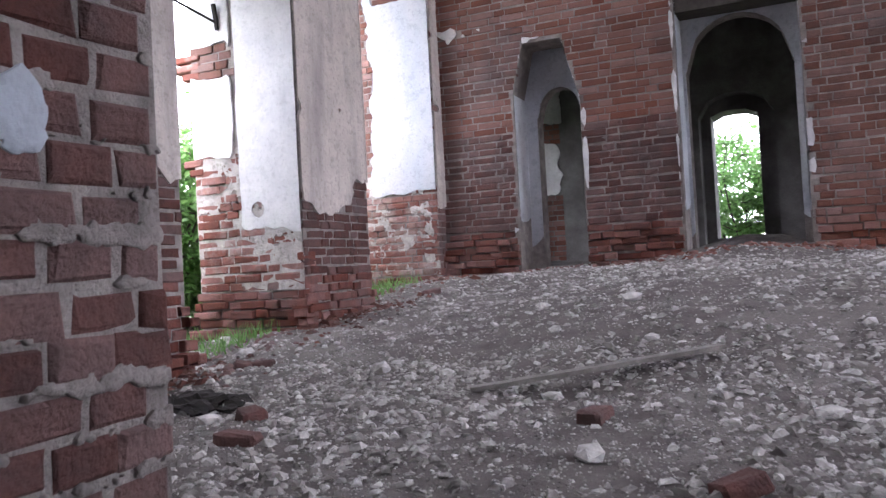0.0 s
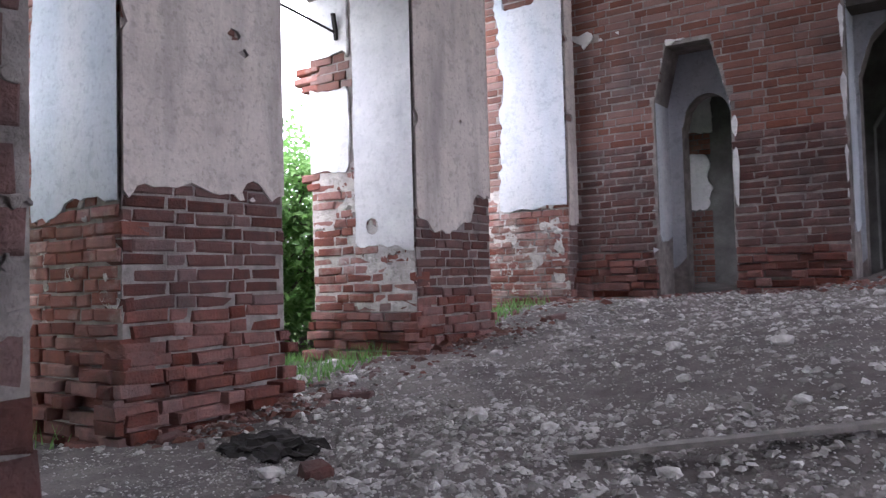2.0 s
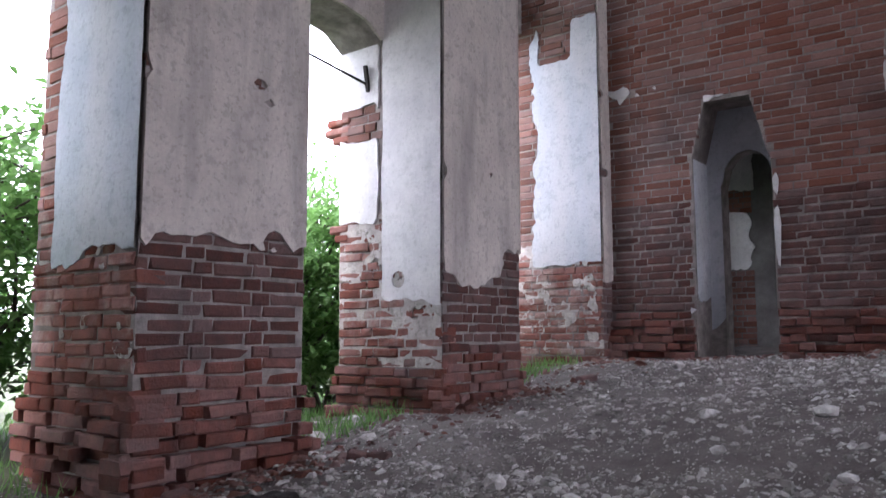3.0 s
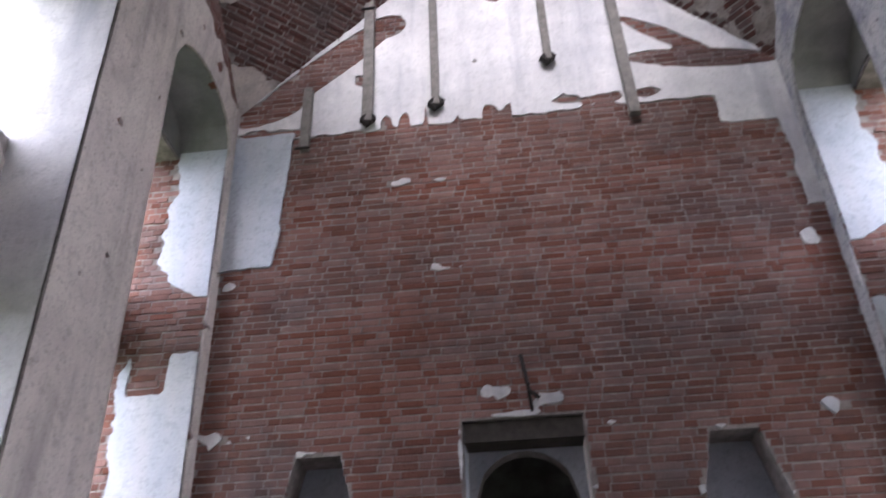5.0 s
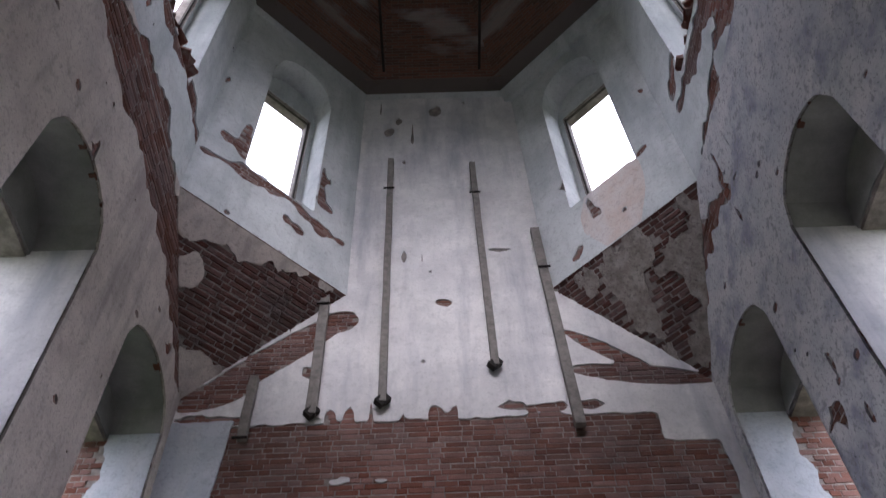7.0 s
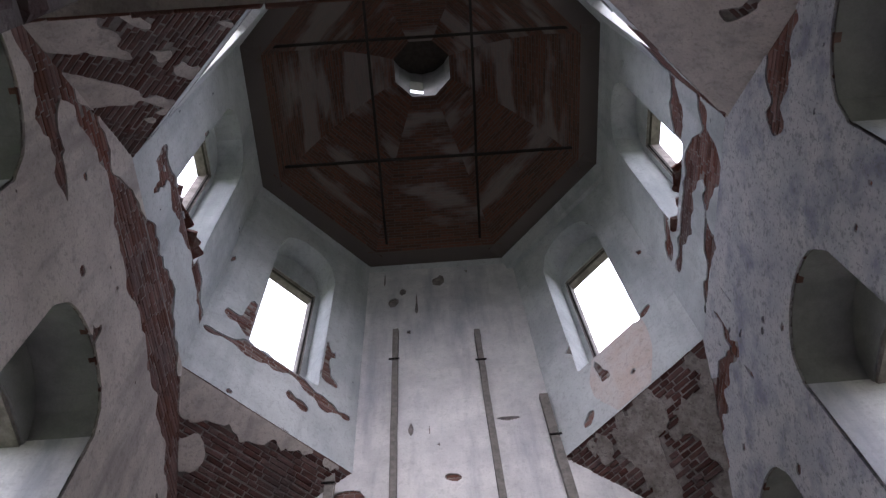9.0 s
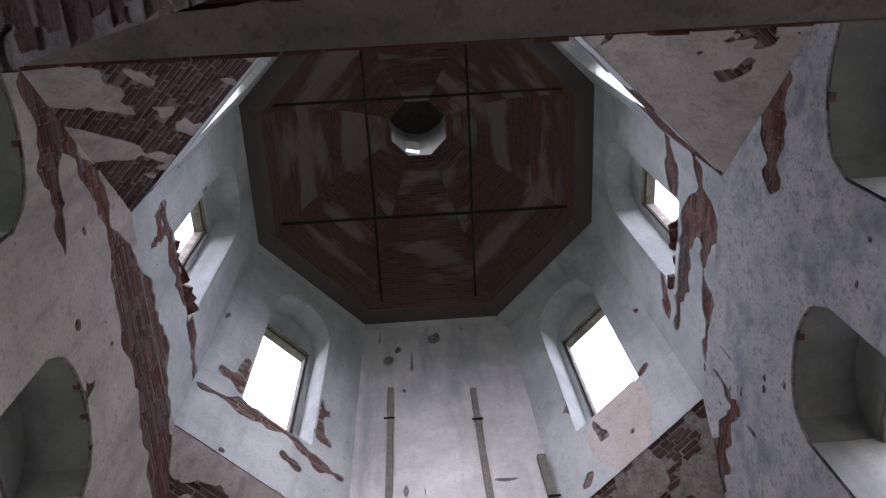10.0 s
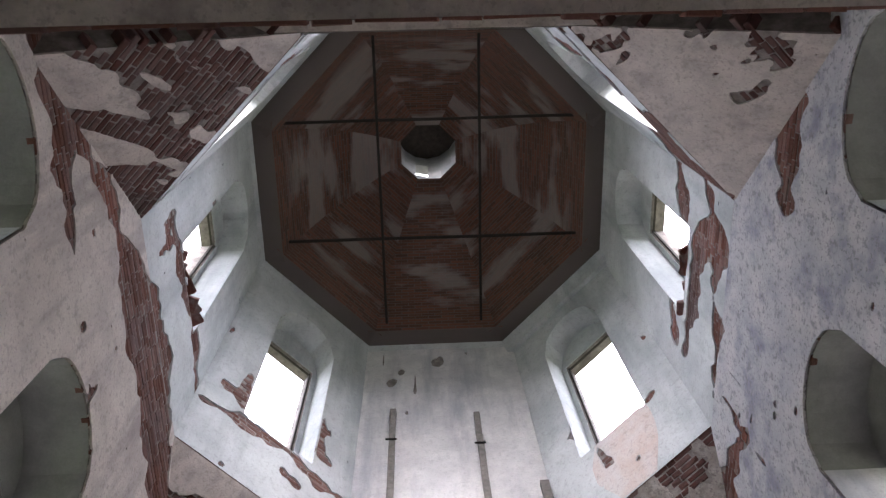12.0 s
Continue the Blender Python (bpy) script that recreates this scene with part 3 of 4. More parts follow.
for sx, par in ((-1, wall_north), (1, wall_south)):
    cheek(par, sx, BAYS[0][1], -1, 0.1, 7.1, lambda u, v, r: np.minimum(v - 1.42 - 0.12 * r, u - 0.24 - 0.07 * r), 31, "plaster_blue")
    cheek(par, sx, BAYS[1][1], -1, 0.2, 7.1, lambda u, v, r: np.minimum(np.minimum(np.minimum(np.where(u < 0.45, v - 1.92 - 0.05 * r, v - 1.28 - 0.16 * r), np.hypot(u - 0.67, v - 1.44) - 0.07),
          np.maximum(np.abs(u - 0.46) - 0.03 + 0.02 * r, v - 4.6)), -(box(u, v, -0.1, 0.4, 2.64, 2.93) + 0.05 * r)), 32)
    cheek(par, sx, BAYS[2][1], -1, 0.4, 7.1, lambda u, v, r: np.maximum(np.minimum(np.minimum(v - 1.75 - 0.1 * r, -box(u, v, 0.38, 0.78, 4.0, 4.6) + 0.03 * r), np.minimum(4.45 + 0.08 * r - v, u - 0.3 - 0.12 * r)),
          np.minimum(np.minimum(v - 5.1 - 0.7 * np.clip(0.95 - u, 0, 1) + 0.05 * r, u - 0.55 - 0.16 * r), 7.15 - v)), 33, "plaster_blue", loose=0.3)

# ---------------------------------------------------------------- squinches
def squinch(sx, sy, keep, coat="plaster_warm", reach=HALF):
    a = Vector((sx * W, sy * W, Z_COR))
    b = Vector((sx * W, sy * reach, Z_SQ))
    c = Vector((sx * reach, sy * W, Z_SQ))
    n = (b - a).cross(c - a).normalized()
    if n.dot(Vector((-sx, -sy, -1))) < 0:
        n = -n
    bm = bmesh.new()
    bm_prism(bm, [a, b, c], -n * 0.35)
    bm_prism(bm, [b, c, (sx * W, sy * W, Z_SQ)], (0, 0, 0.12))
    ob = structure("squinch_" + {(1, 1): "southeast", (-1, 1): "northeast", (1, -1): "southwest", (-1, -1): "northwest"}[(sx, sy)], bm, "mortar",
                   "sloping brick squinch with fallen plaster in a corner", "squinch")
    eu = (c - b).normalized()
    mid = (b + c) / 2
    ev = (mid - a).normalized()
    L, Hh = (c - b).length / 2, (mid - a).length
    inside = lambda u, v: np.minimum(L * np.asarray(v) / Hh - np.abs(u), Hh - np.asarray(v))
    fld = lambda u, v: np.minimum(keep(u, v / Hh), inside(u, v))
    plaster_sheet("plaster", ob, a, eu, ev, n, -L, L, 0, Hh, fld, coat, cell=0.04)
    quick = sampled(fld, -L, L, 0, Hh)
    lay_bricks(ob, a, eu, ev, n, -L, L, 0, Hh, lambda u, v: inside(u, v) > -0.02 and quick(u, v) < 0.02, seed=7 + sx + 3 * sy, loose=0.06, near=lambda u, v: True, singles=160)
    return ob


squinch(-1, 1, lambda u, v: np.maximum(np.maximum(v - 0.86 + 0.12 * rough(u, v, 2, 40) - 0.12 * np.asarray(u), 0.22 - v + 0.1 * rough(u, v, 2, 45)), blob(u, v, -0.75, 0.62, 0.2, 0.1) + 0.05 * rough(u, v, 5, 41)))
squinch(1, 1, lambda u, v: 0.45 * rough(u, v, 6.5, 42) + 0.4 * vnoise(u, np.asarray(v) * 3.4, 2.2, 46) - 0.03 - 0.3 * np.clip(np.asarray(u) - 0.3, 0, 1), "render_coat", SE_REACH)
squinch(-1, -1, lambda u, v: 0.7 * rough(u, v, 1.5, 43) - 0.1 + 0.2 * (np.abs(u) > 0.5))
squinch(1, -1, lambda u, v: 0.8 * rough(u, v, 2.2, 44) + 0.25)

# ---------------------------------------------------------------- drum
def drum_face(k):
    ang = radians(45 * k)                     # 0 east, 90 north (towards -x)
    out = Vector((-math.sin(ang), math.cos(ang), 0))
    eu = Vector((math.cos(ang), math.sin(ang), 0))
    if k == 0:
        return
    z0 = Z_SQ
    rec = [arch_spans(-0.63, 0.63, 11.0, 14.3, 15.0)]
    win = [[(-0.52, 0.52, 11.0, 14.3, 14.3)]]
    o = out * (W + (SE_OUT if k == 7 else 0.0))
    bm = bmesh.new()
    wall_core(bm, o, eu, UP, out * 0.45, -HALF - 0.02, HALF + 0.02, z0, 16.3, rec)
    wall_core(bm, o + out * 0.45, eu, UP, out * 0.25, -HALF - 0.35, HALF + 0.35, z0, 16.3, win)
    name = ["", "northeast", "north", "northwest", "west", "southwest", "south", "southeast"][k]
    ob = structure("drum_wall_" + name, bm, "mortar", "plastered face of the octagonal drum with an arched window", "wall")
    hol = inside_holes(rec)
    def f(u, v):
        r = rough(u, v, 2.0, 60 + k)
        if k == 2:
            ex = strokes(u, v, BARE[0], 0.15, 0) + 0.04
        elif k == 6:
            ex = strokes(-np.asarray(u), v, BARE[1], 0.15, 1) + 0.05
        elif k == 1:
            ex = strokes(u, v, (((-1.31, 10.68, 0.05), (-0.65, 10.78, 0.12), (0.15, 10.95, 0.1)), ((0.25, 10.92, 0.08), (0.75, 10.7, 0.1), (1.2, 10.72, 0.06)), ((0.2, 10.4, 0.04), (0.45, 10.35, 0.05)),
                                ((-1.03, 11.35, 0.1), (-0.72, 11.3, 0.16), (-0.78, 12.0, 0.06)), ((0.68, 12.3, 0.02), (0.72, 11.3, 0.06), (0.88, 11.3, 0.1))), 0.07, 2)
        elif k == 7:
            ex = strokes(u, v, (((0.6, 11.0, 0.06), (0.78, 11.05, 0.1)), ((-0.66, 12.5, 0.03), (-0.66, 11.3, 0.1), (-0.9, 11.1, 0.04)), ((-0.75, 9.9, 0.04), (-0.4, 10.15, 0.02))), 0.07, 3)
        else:
            ex = np.maximum(blob(u, v, 0.0, 10.75, 0.75, 0.16, 0), blob(u, v, -0.75 if k < 4 else 0.75, 11.6, 0.16, 0.7))
            ex = np.maximum(ex, 0.3 * vnoise(u * 3.6, v, 0.75, 81 + k) + 0.12 * vnoise(u, v, 0.5, 5 + k) - 0.17 - 0.1 * np.clip(v - 12.4, 0, 3))
        ex = np.maximum(ex, flakes(u, v, 90 + k, -0.07))
        return np.minimum(-ex + (0.05 if k in (1, 2, 6, 7) else 0.18) * r + 0.01, hol(u, v))
    fr = dict(o=o, eu=eu, ev=UP, en=-out)
    plaster_sheet("plaster", ob, u0=-HALF - (0.17 if k == 6 else 0), u1=HALF, v0=z0, v1=Z_DOME, field=f, mat="plaster_drum", cell=0.05, **fr)
    quick, clear = sampled(f, -HALF, HALF, z0, 14.0), sampled(hol, -HALF, HALF, z0, 14.0)
    lay_bricks(ob, u0=-HALF, u1=HALF, v0=z0, v1=14.0, there=lambda u, v: quick(u, v) < 0.03, clear=clear, seed=70 + k, **fr)
    # plastered cheeks and arch of the recess
    verts, faces = [], []
    line = [(-0.625, 11.0)] + [(c[0] * 0.992, c[3] - 0.012) for c in rec[0]] + [(0.625, rec[0][-1][4] - 0.012), (0.625, 11.0)]
    for (ua, va), (ub, vb) in zip(line, line[1:]):
        n0 = len(verts)
        for uu, vv in ((ua, va), (ub, vb)):
            verts += [o + eu * uu + Vector((0, 0, vv)) - out * 0.01, o + eu * uu + Vector((0, 0, vv)) + out * 0.44]
        faces.append((n0, n0 + 1, n0 + 3, n0 + 2))
    from_lists("plaster", verts, faces, "plaster_drum", ob)
    plaster_sheet("plaster", ob, o + out * 0.45, eu, UP, -out, -0.63, 0.63, 11.0, 15.0, lambda u, v: np.minimum(-hol(u, v), np.maximum(np.abs(u) - 0.53, np.asarray(v) - 14.3)), "plaster_drum", cell=0.04, thick=0.012)
    # timber frame left in the opening
    bm = bmesh.new()
    p = o + out * 0.5
    for s in (-0.5, 0.5):
        bm_bar(bm, p + eu * s + Vector((0, 0, 11.02)), p + eu * s + Vector((0, 0, 14.28)), 0.03, 0.04, up=out)
    bm_bar(bm, p - eu * 0.5 + Vector((0, 0, 14.24)), p + eu * 0.5 + Vector((0, 0, 14.24)), 0.03, 0.03)
    part("window_frame", bm, "wood_dark", ob, "weathered timber window frame")
    if k in (2, 6):
        rnd = random.Random(k)
        for i in range(22):
            c = o + eu * rnd.uniform(-0.55, 0.55) + out * (0.04 + 0.018 * i) + Vector((0, 0, 11.03 + 0.06 * (i % 3) * (i > 8)))
            b = new("brick", brick_mesh(rnd.choice((0.125, 0.2, 0.26)), "brick_bright", i % 4))
            b.parent = ob
            b.matrix_basis = Matrix.Translation(c) @ pose(0, 0, 0, rnd.uniform(-12, 12), rnd.uniform(-12, 12), 45 * k + rnd.uniform(-30, 30))
    if k == 7:
        plaster_sheet("plaster", ob, u0=-0.5, u1=0.75, v0=9.66, v1=11.0, field=lambda u, v: np.minimum(blob(u, v, 0.1, 10.5, 0.6, 0.85) + 0.2 * vnoise(np.asarray(u) * 3, v, 0.9, 12), f(u, v)),
                      mat="plaster_rusty", cell=0.04, thick=0.026, label="rust-stained plaster", **fr)


for k in range(8):
    drum_face(k)

# ---------------------------------------------------------------- dome and lantern
def dome_material():
    m = bpy.data.materials.new("dome_brickwork")
    m.use_nodes = True
    n, l = m.node_tree.nodes, m.node_tree.links
    bsdf = n["Principled BSDF"]
    bsdf.inputs["Roughness"].default_value = 0.95
    bsdf.inputs["Specular IOR Level"].default_value = 0.15
    uv = n.new("ShaderNodeUVMap")
    bt = n.new("ShaderNodeTexBrick")
    bt.inputs["Scale"].default_value = 1.0
    bt.inputs["Brick Width"].default_value, bt.inputs["Row Height"].default_value = 0.27, 0.082
    bt.inputs["Mortar Size"].default_value = 0.008
    bt.inputs["Color1"].default_value, bt.inputs["Color2"].default_value = (0.16, 0.074, 0.052, 1), (0.085, 0.05, 0.04, 1)
    bt.inputs["Mortar"].default_value = (0.13, 0.11, 0.1, 1)
    l.new(uv.outputs[0], bt.inputs["Vector"])
    mp = n.new("ShaderNodeMapping")
    mp.inputs["Scale"].default_value = (0.42, 1.0, 1)
    l.new(uv.outputs[0], mp.inputs[0])
    no = n.new("ShaderNodeTexNoise")
    no.inputs["Scale"].default_value, no.inputs["Detail"].default_value = 1.0, 10
    l.new(mp.outputs[0], no.inputs["Vector"])
    mr = n.new("ShaderNodeMapRange")
    l.new(no.outputs[0], mr.inputs[0])
    mr.inputs[1].default_value, mr.inputs[2].default_value, mr.inputs[4].default_value = 0.5, 0.57, 0.6
    mx = n.new("ShaderNodeMix")
    mx.data_type = "RGBA"
    sep = n.new("ShaderNodeSeparateXYZ")
    l.new(uv.outputs[0], sep.inputs[0])
    low = n.new("ShaderNodeMapRange")
    l.new(sep.outputs[1], low.inputs[0])
    low.inputs[1].default_value, low.inputs[2].default_value = 0.35, 0.9
    fac = n.new("ShaderNodeMath")
    fac.operation = "MULTIPLY"
    l.new(mr.outputs[0], fac.inputs[0])
    l.new(low.outputs[0], fac.inputs[1])
    l.new(fac.outputs[0], mx.inputs[0])
    l.new(bt.outputs[0], mx.inputs[6])
    mx.inputs[7].default_value = (0.3, 0.275, 0.26, 1)
    l.new(mx.outputs[2], bsdf.inputs["Base Color"])
    b = n.new("ShaderNodeBump")
    b.inputs["Strength"].default_value, b.inputs["Distance"].default_value = 0.8, 0.02
    l.new(bt.outputs["Fac"], b.inputs["Height"])
    b.invert = True
    l.new(b.outputs[0], bsdf.inputs["Normal"])
    return m


M["dome"] = dome_material()


def make_dome():
    prof = []
    r0, r1, z0, z1 = W - 0.07, 0.82, 15.8, 19.3
    for i in range(13):
        t = i / 12
        a0, a1 = radians(30), radians(74)
        a = a0 + t * (a1 - a0)
        s = (math.cos(a0) - math.cos(a)) / (math.cos(a0) - math.cos(a1))
        prof.append((r0 + (r1 - r0) * s, z0 + (z1 - z0) * (math.sin(a) - math.sin(a0)) / (math.sin(a1) - math.sin(a0))))
    bm = bmesh.new()
    uvl = bm.loops.layers.uv.new("UVMap")
    for k in range(8):
        a = radians(45 * k)
        out, eu = Vector((-math.sin(a), math.cos(a), 0)), Vector((math.cos(a), math.sin(a), 0))
        run = 0
        for (ra, za), (rb, zb) in zip(prof, prof[1:]):
            step = math.hypot(ra - rb, za - zb)
            pts = []
            for r, z, s, vv in ((ra, za, -1, run), (ra, za, 1, run), (rb, zb, 1, run + step), (rb, zb, -1, run + step)):
                w = r * 0.4142 * s
                pts.append((out * r + eu * w + Vector((0, 0, z)), (w + 10 * k, vv)))
            f = bm.faces.new([bm.verts.new(p) for p, _ in pts])
            for lp, (_, q) in zip(f.loops, pts):
                lp[uvl].uv = q
            run += step
    me = bpy.data.meshes.new("dome")
    bm.to_mesh(me)
    bm.free()
    me.materials.append(M["dome"])
    ob = tagged(new("ceiling", me), "dark octagonal brick dome with a round opening", "dome", kind="structure")
    sol = ob.modifiers.new("thick", "SOLIDIFY")
    sol.thickness, sol.offset = 0.4, 1.0
    return ob


dome = make_dome()
bm = bmesh.new()
for k in range(8):
    a = radians(45 * k)
    out, eu = Vector((-math.sin(a), math.cos(a), 0)), Vector((math.cos(a), math.sin(a), 0))
    prof = [(W + 0.3, 15.4), (W + 0.01, 15.4), (W - 0.015, 15.62), (W - 0.08, 15.83), (W - 0.08, 15.9), (W + 0.3, 16.25)]
    ends = [[bm.verts.new(out * r + eu * (r * 0.4142 * sg) + Vector((0, 0, z))) for r, z in prof] for sg in (-1, 1)]
    for i in range(len(prof)):
        j = (i + 1) % len(prof)
        bm.faces.new((ends[0][i], ends[0][j], ends[1][j], ends[1][i]))
structure("cornice", bm, "plaster_drum", "plastered cove where the drum meets the dome", "cornice")
bm = bmesh.new()
for k in range(16):
    a0, a1 = radians(22.5 * k), radians(22.5 * (k + 1))
    p0, p1 = Vector((math.cos(a0), math.sin(a0), 0)), Vector((math.cos(a1), math.sin(a1), 0))
    for za, zb in ((19.25, 19.9), (21.0, 21.9)):
        bm_prism(bm, [p0 * 0.82 + Vector((0, 0, za)), p1 * 0.82 + Vector((0, 0, za)), p1 * 1.05 + Vector((0, 0, za)), p0 * 1.05 + Vector((0, 0, za))], (0, 0, zb - za))
    if k % 4:
        bm_prism(bm, [p0 * 0.82 + Vector((0, 0, 19.9)), p1 * 0.82 + Vector((0, 0, 19.9)), p1 * 1.05 + Vector((0, 0, 19.9)), p0 * 1.05 + Vector((0, 0, 19.9))], (0, 0, 1.1))
lantern = structure("lantern_wall", bm, "plaster_grey", "round plastered lantern above the dome's opening", "lantern")
bm = bmesh.new()
bmesh.ops.create_cone(bm, cap_ends=True, segments=16, radius1=1.15, radius2=0.2, depth=0.7, matrix=Matrix.Translation((0, 0, 22.22)))
structure("lantern_roof", bm, "wood_dark", "dark closed roof of the lantern", "roof")

# ---------------------------------------------------------------- west side
bm = bmesh.new()
for x0, x1, y0, y1, z0, z1 in ((-4.45, 4.45, -4.9, -3.78, 3.7, Z_SQ), (-4.45, 4.45, -3.78, -W, 9.4, Z_SQ)):
    bm_box(bm, x0, x1, y0, y1, z0, z1)
wall_core(bm, (0, -4.0, 0), (1, 0, 0), UP, (0, -0.9, 0), -4.45, 4.45, -0.9, 3.7, [[(-0.576, 1.6, -0.9, 3.7, 3.7)]])
wall_west = structure("wall_west", bm, "mortar", "thick brick wall with the western doorway and an overhanging ledge")
# the room to the west, closed round
bm = bmesh.new()
for x0, x1, y0, y1, z0, z1 in ((-4.45, -4.1, -11, -4.9, -0.9, 4.2), (4.1, 4.45, -11, -4.9, -0.9, 4.2), (-4.45, 4.45, -11.4, -11, -0.9, 4.2)):
    bm_box(bm, x0, x1, y0, y1, z0, z1)
structure("wall_nave", bm, "plaster", "plain plastered walls of the western room")
bm = bmesh.new()
bm_box(bm, -4.45, 4.45, -11.4, -4.9, 4.2, 4.5)
tagged(linked("ceiling_nave", bm, "plaster"), "plain ceiling of the western room", "ceiling", kind="structure")

# ---------------------------------------------------------------- chancel behind the east wall
bm = bmesh.new()
Y0, Y1 = W + 0.64, 6.8
wall_core(bm, (0, Y1, 0), (1, 0, 0), UP, (0, 0.28, 0), -4.1, 3.6, -0.3, 4.6, [arch_spans(-0.88, 0.12, 1.0, 2.8, 3.12, 8)])
wall_core(bm, (0, Y1 + 0.28, 0), (1, 0, 0), UP, (0, 0.5, 0), -4.1, 3.6, -0.3, 4.6, [arch_spans(-0.74, -0.1, 1.08, 2.84, 2.92, 4)])
wall_core(bm, (-3.5, 0, 0), (0, 1, 0), UP, (-0.6, 0, 0), Y0, Y1, -0.3, 4.6, [[(5.3, 6.4, 1.1, 3.0, 3.0)]])
wall_core(bm, (3.0, 0, 0), (0, 1, 0), UP, (0.6, 0, 0), Y0, Y1, -0.3, 4.6, [[(4.9, 5.9, 1.1, 2.9, 2.9)]])
# walls and ceiling coloured dark to carry the dimness of the room
wall_chancel = structure("wall_chancel", bm, "plaster_dark", "darkened plastered walls of the room behind the doorways")
bm = bmesh.new()
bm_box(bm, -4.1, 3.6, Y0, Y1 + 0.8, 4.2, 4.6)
tagged(linked("ceiling_chancel", bm, "plaster_dark"), "darkened ceiling of the back room", "ceiling", kind="structure")
CH = dict(o=(0, Y1, 0), eu=(1, 0, 0), ev=UP, en=(0, -1, 0))
ch_field = lambda u, v: np.minimum(np.maximum(box(u, v, -3.5, -2.95, 1.9, 2.68), box(u, v, -3.5, -2.9, 3.0, 3.6)), 9.0) + 0.1 * rough(u, v, 3, 15)
plaster_sheet("plaster", wall_chancel, u0=-3.5, u1=-2.6, v0=0.9, v1=3.7, field=ch_field, mat="plaster", cell=0.05, **CH)
lay_bricks(wall_chancel, u0=-3.5, u1=-2.92, v0=0.8, v1=3.7, there=lambda u, v: ch_field(u, v) < 0.02, seed=19, **CH)
# plastered recesses of the three doorways
for door, inner in zip(E_DOORS, E_INNER):
    a, b = door[0][0], door[-1][1]
    clear, within = inside_holes([inner]), inside_holes([door])
    # bluish light on the back and left reveal is put into their plaster colour
    plaster_sheet("plaster", wall_east, (0, W + 0.42, 0), (1, 0, 0), UP, (0, -1, 0), a, b, 0.5, 3.55,
                  lambda u, v: np.minimum(np.minimum(clear(u, v), 0.02 - within(u, v)), v - 1.05 + 0.2 * rough(u, v, 2, 6)), "plaster_blue", cell=0.04, thick=0.012)
    top = door[0][3]
    plaster_sheet("plaster", wall_east, (a, W, 0), (0, 1, 0), UP, (1, 0, 0), 0.02, 0.42, 0.7, top, lambda u, v: v - 1.3 + 0.3 * rough(u, v, 2, 16), "plaster_blue", cell=0.05, thick=0.01)
    plaster_sheet("plaster", wall_east, (b, W, 0), (0, 1, 0), UP, (-1, 0, 0), 0.02, 0.42, 0.7, door[-1][4], lambda u, v: v - 1.3 + 0.3 * rough(u, v, 2, 26), "plaster_warm", cell=0.05, thick=0.01)
# ---------------------------------------------------------------- loose and fixed things
def thing(name, bm, mat, label, category, group="", smooth=False):
    return tagged(linked(name, bm, mat, smooth), label, category, group)


# wall posts on the east face of the drum
for x, za, zb, w, lab in ((-0.81, 7.55, 13.2, 0.1, "long grey timber batten fixed upright to plaster"), (0.615, 8.1, 13.0, 0.1, "long grey timber batten with an iron hook end"),
                          (-1.66, 7.4, 10.35, 0.13, "short grey timber post with a burnt foot"), (1.5, 7.1, 11.0, 0.13, "leaning grey timber post with a burnt foot"),
                          (-2.43, 7.06, 8.05, 0.11, "stub of grey timber batten on the wall")):
    bm = bmesh.new()
    bm_bar(bm, (x + (0.04 if x > 1 else 0), W - 0.1, za), (x - (0.03 if x > 1 else 0), W - 0.085, zb), w, 0.1, up=(0, 1, 0), jitter=0.005, cuts=8)
    bmesh.ops.bevel(bm, geom=bm.edges[:], offset=0.006, segments=1, affect="EDGES")
    ob = thing("wall_batten", bm, "wood", lab, "batten", "battens on the east wall")
    if za > 7.1:
        bm = bmesh.new()
        bm_bar(bm, (x - 0.05, W - 0.11, za - 0.02), (x + 0.06, W - 0.08, za + 0.1), 0.09, 0.12, jitter=0.01, cuts=3)
        part("bracket", bm, "iron", ob, "black iron bracket at the foot")
    bm = bmesh.new()
    bm_bar(bm, (x - 0.1, W - 0.16, zb - 1.0), (x + 0.08, W - 0.16, zb - 1.0), 0.025, 0.02)
    part("cleat", bm, "iron", ob, "rusty iron cleat")

# tie rods under the dome
for k, (a, b) in enumerate((((-0.98, -W + 0.02, 15.9), (-0.98, W - 0.02, 15.9)), ((0.93, -W + 0.02, 15.9), (0.93, W - 0.02, 15.9)),
                            ((-W + 0.02, -1.29, 15.94), (W - 0.02, -1.29, 15.94)), ((-W + 0.02, 1.04, 15.94), (W - 0.02, 1.04, 15.94)))):
    bm = bmesh.new()
    bm_bar(bm, a, b, 0.05, 0.05, cuts=6, jitter=0.006)
    ob = thing("tie_rod", bm, "iron", "thin rusty iron tie rod spanning the drum", "tie rod", "tie rods under the dome")
    for e, sgn in ((a, 1), (b, -1)):
        bm = bmesh.new()
        d = (Vector(b) - Vector(a)).normalized() * sgn
        bm_bar(bm, Vector(e), Vector(e) + d * 0.05, 0.12, 0.12)
        part("anchor_plate", bm, "iron", ob)

